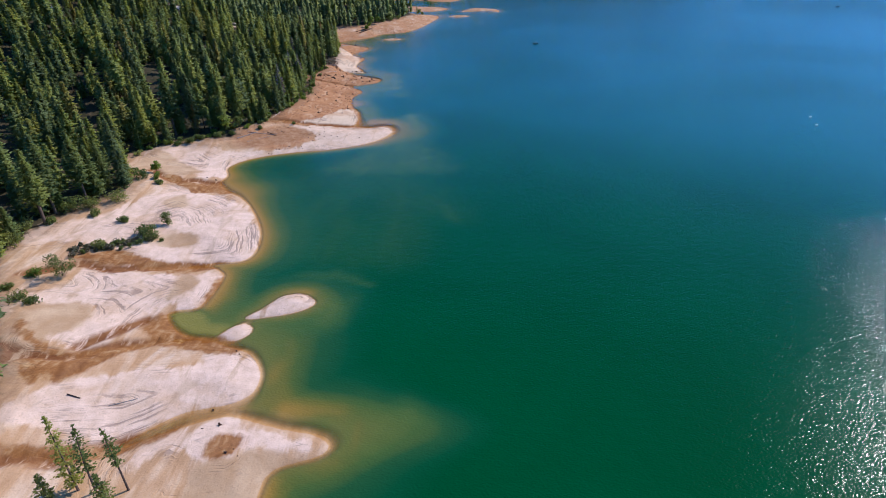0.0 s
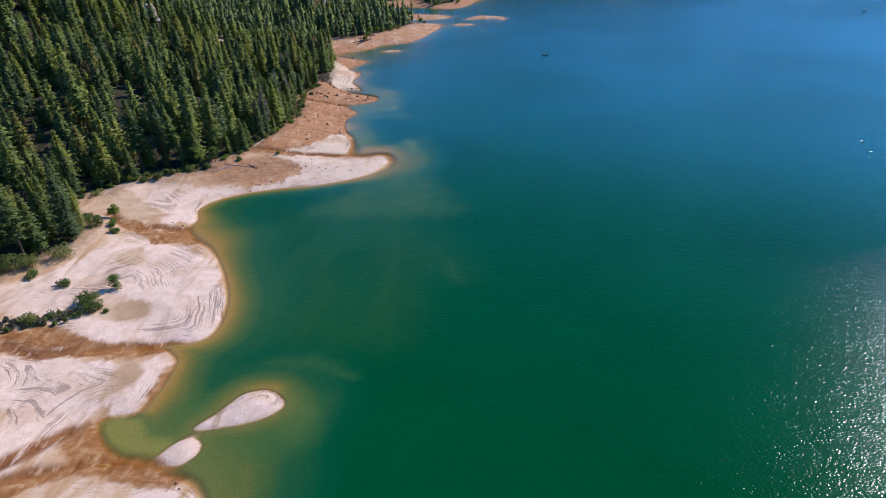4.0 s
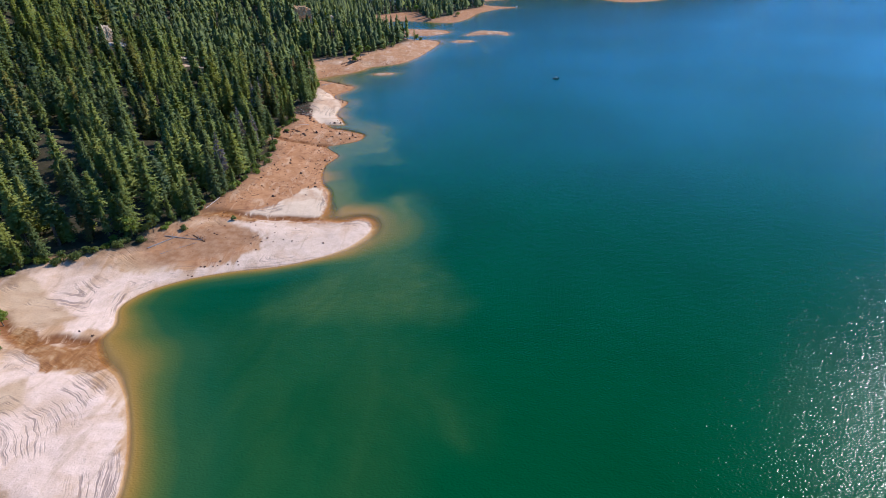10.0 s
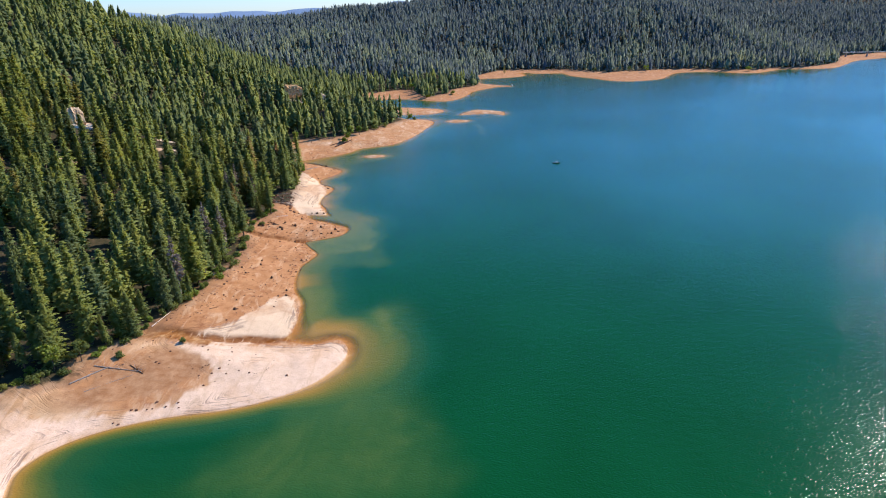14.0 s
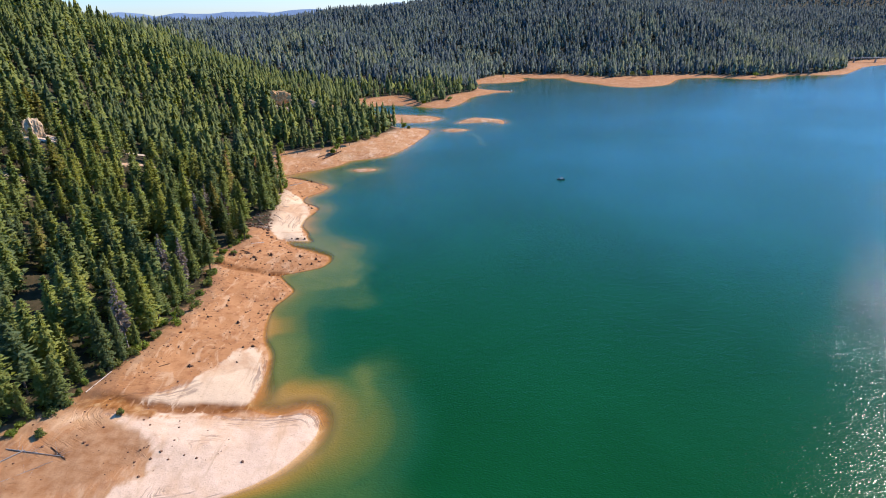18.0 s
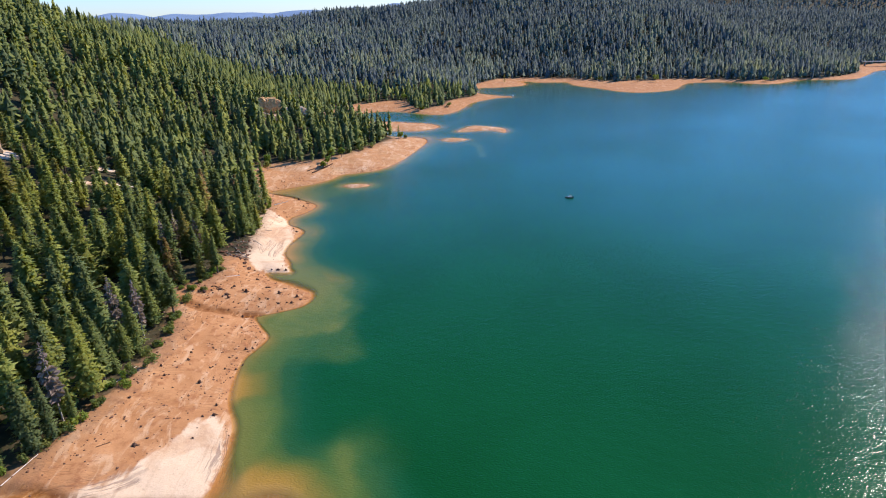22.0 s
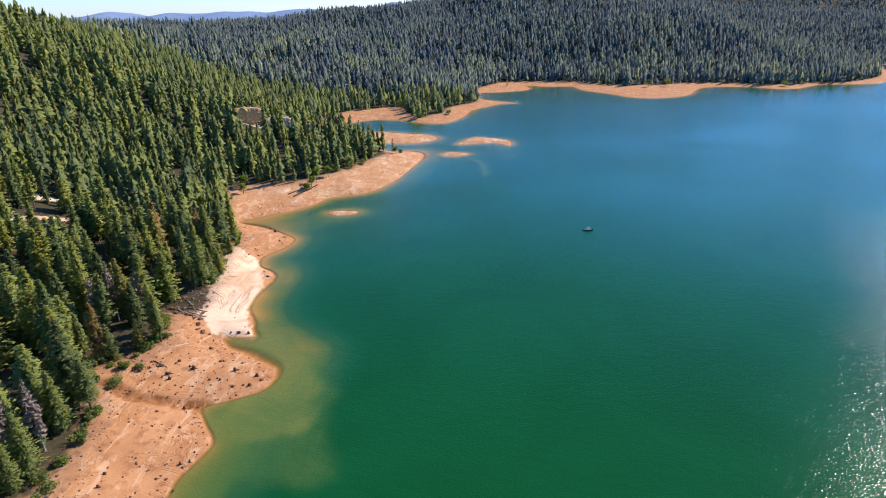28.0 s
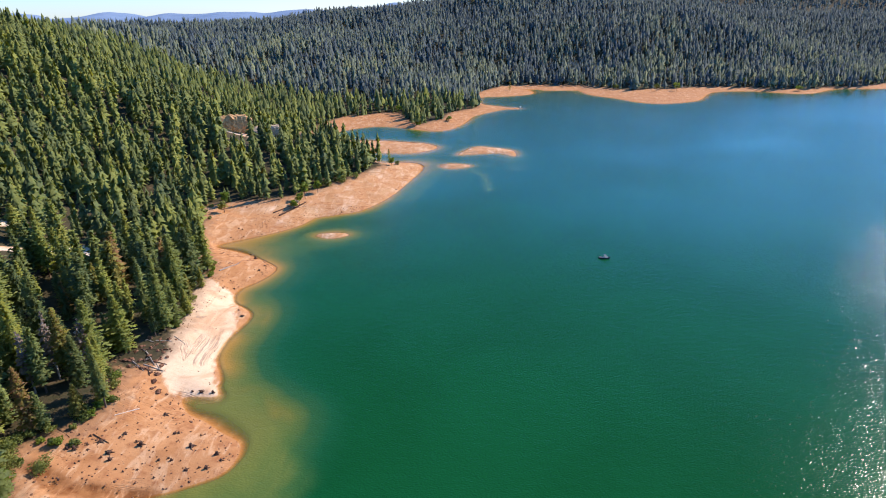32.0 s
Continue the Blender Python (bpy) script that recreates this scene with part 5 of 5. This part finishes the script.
# ---- three pines on the near flat ----
def lone_pine(x, y, h, r, whorls, bare, mat, label, lean):
    e = thing("pine_tree", x, y, ground_z(x, y) - 0.1, label, "tree", "pines on the near flat", rng.uniform(0, 360))
    tc, tt = trunk_mesh(h, 0.26, lean, 8)
    solid("trunk", tc, tt, BARK).parent = e
    co, tr = tufted(rng, h, r, int(whorls * 1.8), 6, 8, 0.42, bare, -0.05, 1.1)
    co[:, 0] += lean * (co[:, 2] / h) ** 2 * h
    solid("crown", co, tr, mat, None, False).parent = e
    return e


lone_pine(-86.2, 52.0, 22, 3.6, 24, 0.10, FIR_OWN, "dense dark green pine on the near sand flat", 0.02)
lone_pine(-82.0, 51.5, 20, 2.8, 11, 0.30, LEAF_OLIVE, "thin sparse pine with a leaning trunk", -0.06)
lone_pine(-75.2, 52.0, 18.5, 2.6, 9, 0.42, LEAF_OLIVE, "thin sparse pine with a bare lower trunk", -0.05)
lone_pine(-90.0, 48.5, 9, 2.6, 12, 0.05, LEAF_OLIVE, "young grey-green pine on the near flat", 0.0)
lone_pine(-78.5, 49.0, 9, 2.2, 12, 0.05, FIR_OWN, "young dark green pine on the near flat", 0.0)

lone_pine(109, 1240, 15, 3.6, 18, 0.05, FIR_OWN, "lone dark fir on the far sand point", 0.0)
lone_pine(-41, 765, 12, 2.2, 14, 0.08, FIR_OWN, "slim dark fir at the end of the wooded point", 0.0)

# ---- dead trees at the wood's edge ----
def dead_tree(x, y, h, r, label):
    e = thing("dead_tree", x, y, ground_z(x, y) - 0.1, label, "tree", "dead trees", rng.uniform(0, 360))
    tc, tt = trunk_mesh(h, 0.3, 0.01, 7)
    solid("trunk", tc, tt, WOOD_GREY).parent = e
    co, tr = conifer(rng, h, r, 20, 5, False, 0.25, 0.55, 0.9)
    c_ = co.reshape(-1, 3)
    solid("dry_crown", c_, tr, HUSK, None, False).parent = e


grey = "grey dead conifer with bare drooping boughs"
for x, y, h in ((-110, 340, 27), (-124, 458, 26), (-126, 449, 23), (-108, 386, 24), (-113, 381, 27), (-118, 465, 20), (-150, 430, 24)):
    dead_tree(x, y, h, 2.6, grey)

# ---- boats, buoys, landing stage, bridge ----
HULL = plain("boat_hull_paint", (0.035, 0.04, 0.05), 0.35, 0.5)
WHITE = plain("white_gelcoat", (0.75, 0.76, 0.77), 0.3, 0.5, 0, 0.06)
CANVAS = plain("grey_boat_canvas", (0.16, 0.17, 0.19), 0.8, 0.2)
METAL = plain("dull_metal", (0.45, 0.46, 0.48), 0.4, 0.5, 0.9)
PLANK = plain("grey_deck_boards", (0.42, 0.38, 0.33), 0.9, 0.1)


def boat(x, y, turn, L, label, hull=HULL):
    e = thing("motorboat", x, y, 0.0, label, "boat", "", turn)
    bm = bmesh.new()
    rings = []
    for u, w, keel in ((-0.5, 0.40, -0.25), (-0.2, 0.46, -0.28), (0.15, 0.44, -0.26), (0.38, 0.26, -0.12), (0.5, 0.04, 0.15)):
        w *= L * 0.42
        rings.append([bm.verts.new((u * L, s_ * w * k, zz)) for s_, k, zz in ((-1, 1, 0.55), (-1, 0.85, 0.05), (0, 0, keel), (1, 0.85, 0.05), (1, 1, 0.55))])
    for q, w in zip(rings[:-1], rings[1:]):
        for k in range(4):
            bm.faces.new((q[k], w[k], w[k + 1], q[k + 1]))
    bm.faces.new(rings[0])
    part("hull", bm, hull, e)
    part("deck", box(bmesh.new(), 0.28 * L, 0, 0.5, 0.30 * L, 0.26 * L, 0.06, 0.02), CANVAS, e, "grey foredeck")
    part("floor", box(bmesh.new(), -0.12 * L, 0, 0.22, 0.6 * L, 0.34 * L, 0.05, 0.01), CANVAS, e)
    part("console", box(bmesh.new(), 0.05 * L, 0.08 * L, 0.65, 0.08 * L, 0.12 * L, 0.6, 0.04), WHITE, e)
    for u in (-0.12, -0.3):
        part("seat", box(bmesh.new(), u * L, 0, 0.5, 0.09 * L, 0.22 * L, 0.4, 0.05), WHITE, e)
    part("outboard_motor", box(bmesh.new(), -0.54 * L, 0, 0.55, 0.09 * L, 0.07 * L, 0.75, 0.06), HULL, e)
    bm = bmesh.new()
    for s_ in (-1, 1):
        limb(bm, (-0.05 * L, s_ * 0.17 * L, 0.5), (0.0, s_ * 0.17 * L, 1.55), 0.03, 0.03, 5)
        limb(bm, (-0.05 * L, s_ * 0.17 * L, 0.5), (-0.22 * L, s_ * 0.17 * L, 1.55), 0.03, 0.03, 5)
    part("canopy_frame", bm, METAL, e)
    part("canopy", box(bmesh.new(), -0.11 * L, 0, 1.6, 0.26 * L, 0.36 * L, 0.07, 0.03), CANVAS, e)
    return e


boat(82.7, 565.5, 172, 5.2, "small dark motorboat with white seats at rest on the lake")
boat(492, 764, 20, 6.5, "dark motorboat far out on the lake")
boat(104.5, 1071, 60, 6.0, "white motorboat moored at the landing stage", WHITE)
for x, y, turn in ((212.8, 311.4, 8), (207.6, 295.3, 4)):
    e = thing("buoy", x, y, 0, "small white float on the open water", "buoy", "buoys", turn)
    bm = bmesh.new()
    limb(bm, (-0.75, 0, 0.18), (0.75, 0, 0.18), 0.22, 0.20, 8)
    part("float", bm, WHITE, e)
    bm = bmesh.new()
    limb(bm, (0, 0, 0.3), (0, 0, 0.9), 0.05, 0.04, 6)
    part("mast", bm, HULL, e)

e = thing("landing_stage", 88, 1068, 0.4, "long narrow wooden landing stage at the point", "dock", "", -15)
for k in range(12):
    part("deck_board", box(bmesh.new(), -11 + 2.0 * k, 0, 0.25, 1.9, 2.4, 0.14, 0.03), PLANK, e)
for k in range(6):
    for s_ in (-1, 1):
        bm = bmesh.new()
        limb(bm, (-11 + 4.4 * k, s_ * 1.1, -1.2), (-11 + 4.4 * k, s_ * 1.1, 0.7), 0.12, 0.11, 6)
        part("post", bm, WOOD_GREY, e)

e = thing("footbridge", 830, 1335, 9.5, "pale low bridge across the far inlet", "bridge", "", -6)
part("deck", box(bmesh.new(), 0, 0, 0, 90, 5, 0.8, 0.1), PLANK, e)
for s_ in (-1, 1):
    part("rail", box(bmesh.new(), 0, s_ * 2.3, 1.5, 90, 0.15, 0.15), METAL, e)
for k in range(0, 7, 3):
    part("pier", box(bmesh.new(), -39 + 13 * k, 0, -5.4, 1.4, 4, 10, 0.1), PLANK, e)
    for s_ in (-1, 1):
        part("rail_post", box(bmesh.new(), -39 + 13 * k, s_ * 2.3, 0.95, 0.2, 0.2, 1.1), METAL, e)
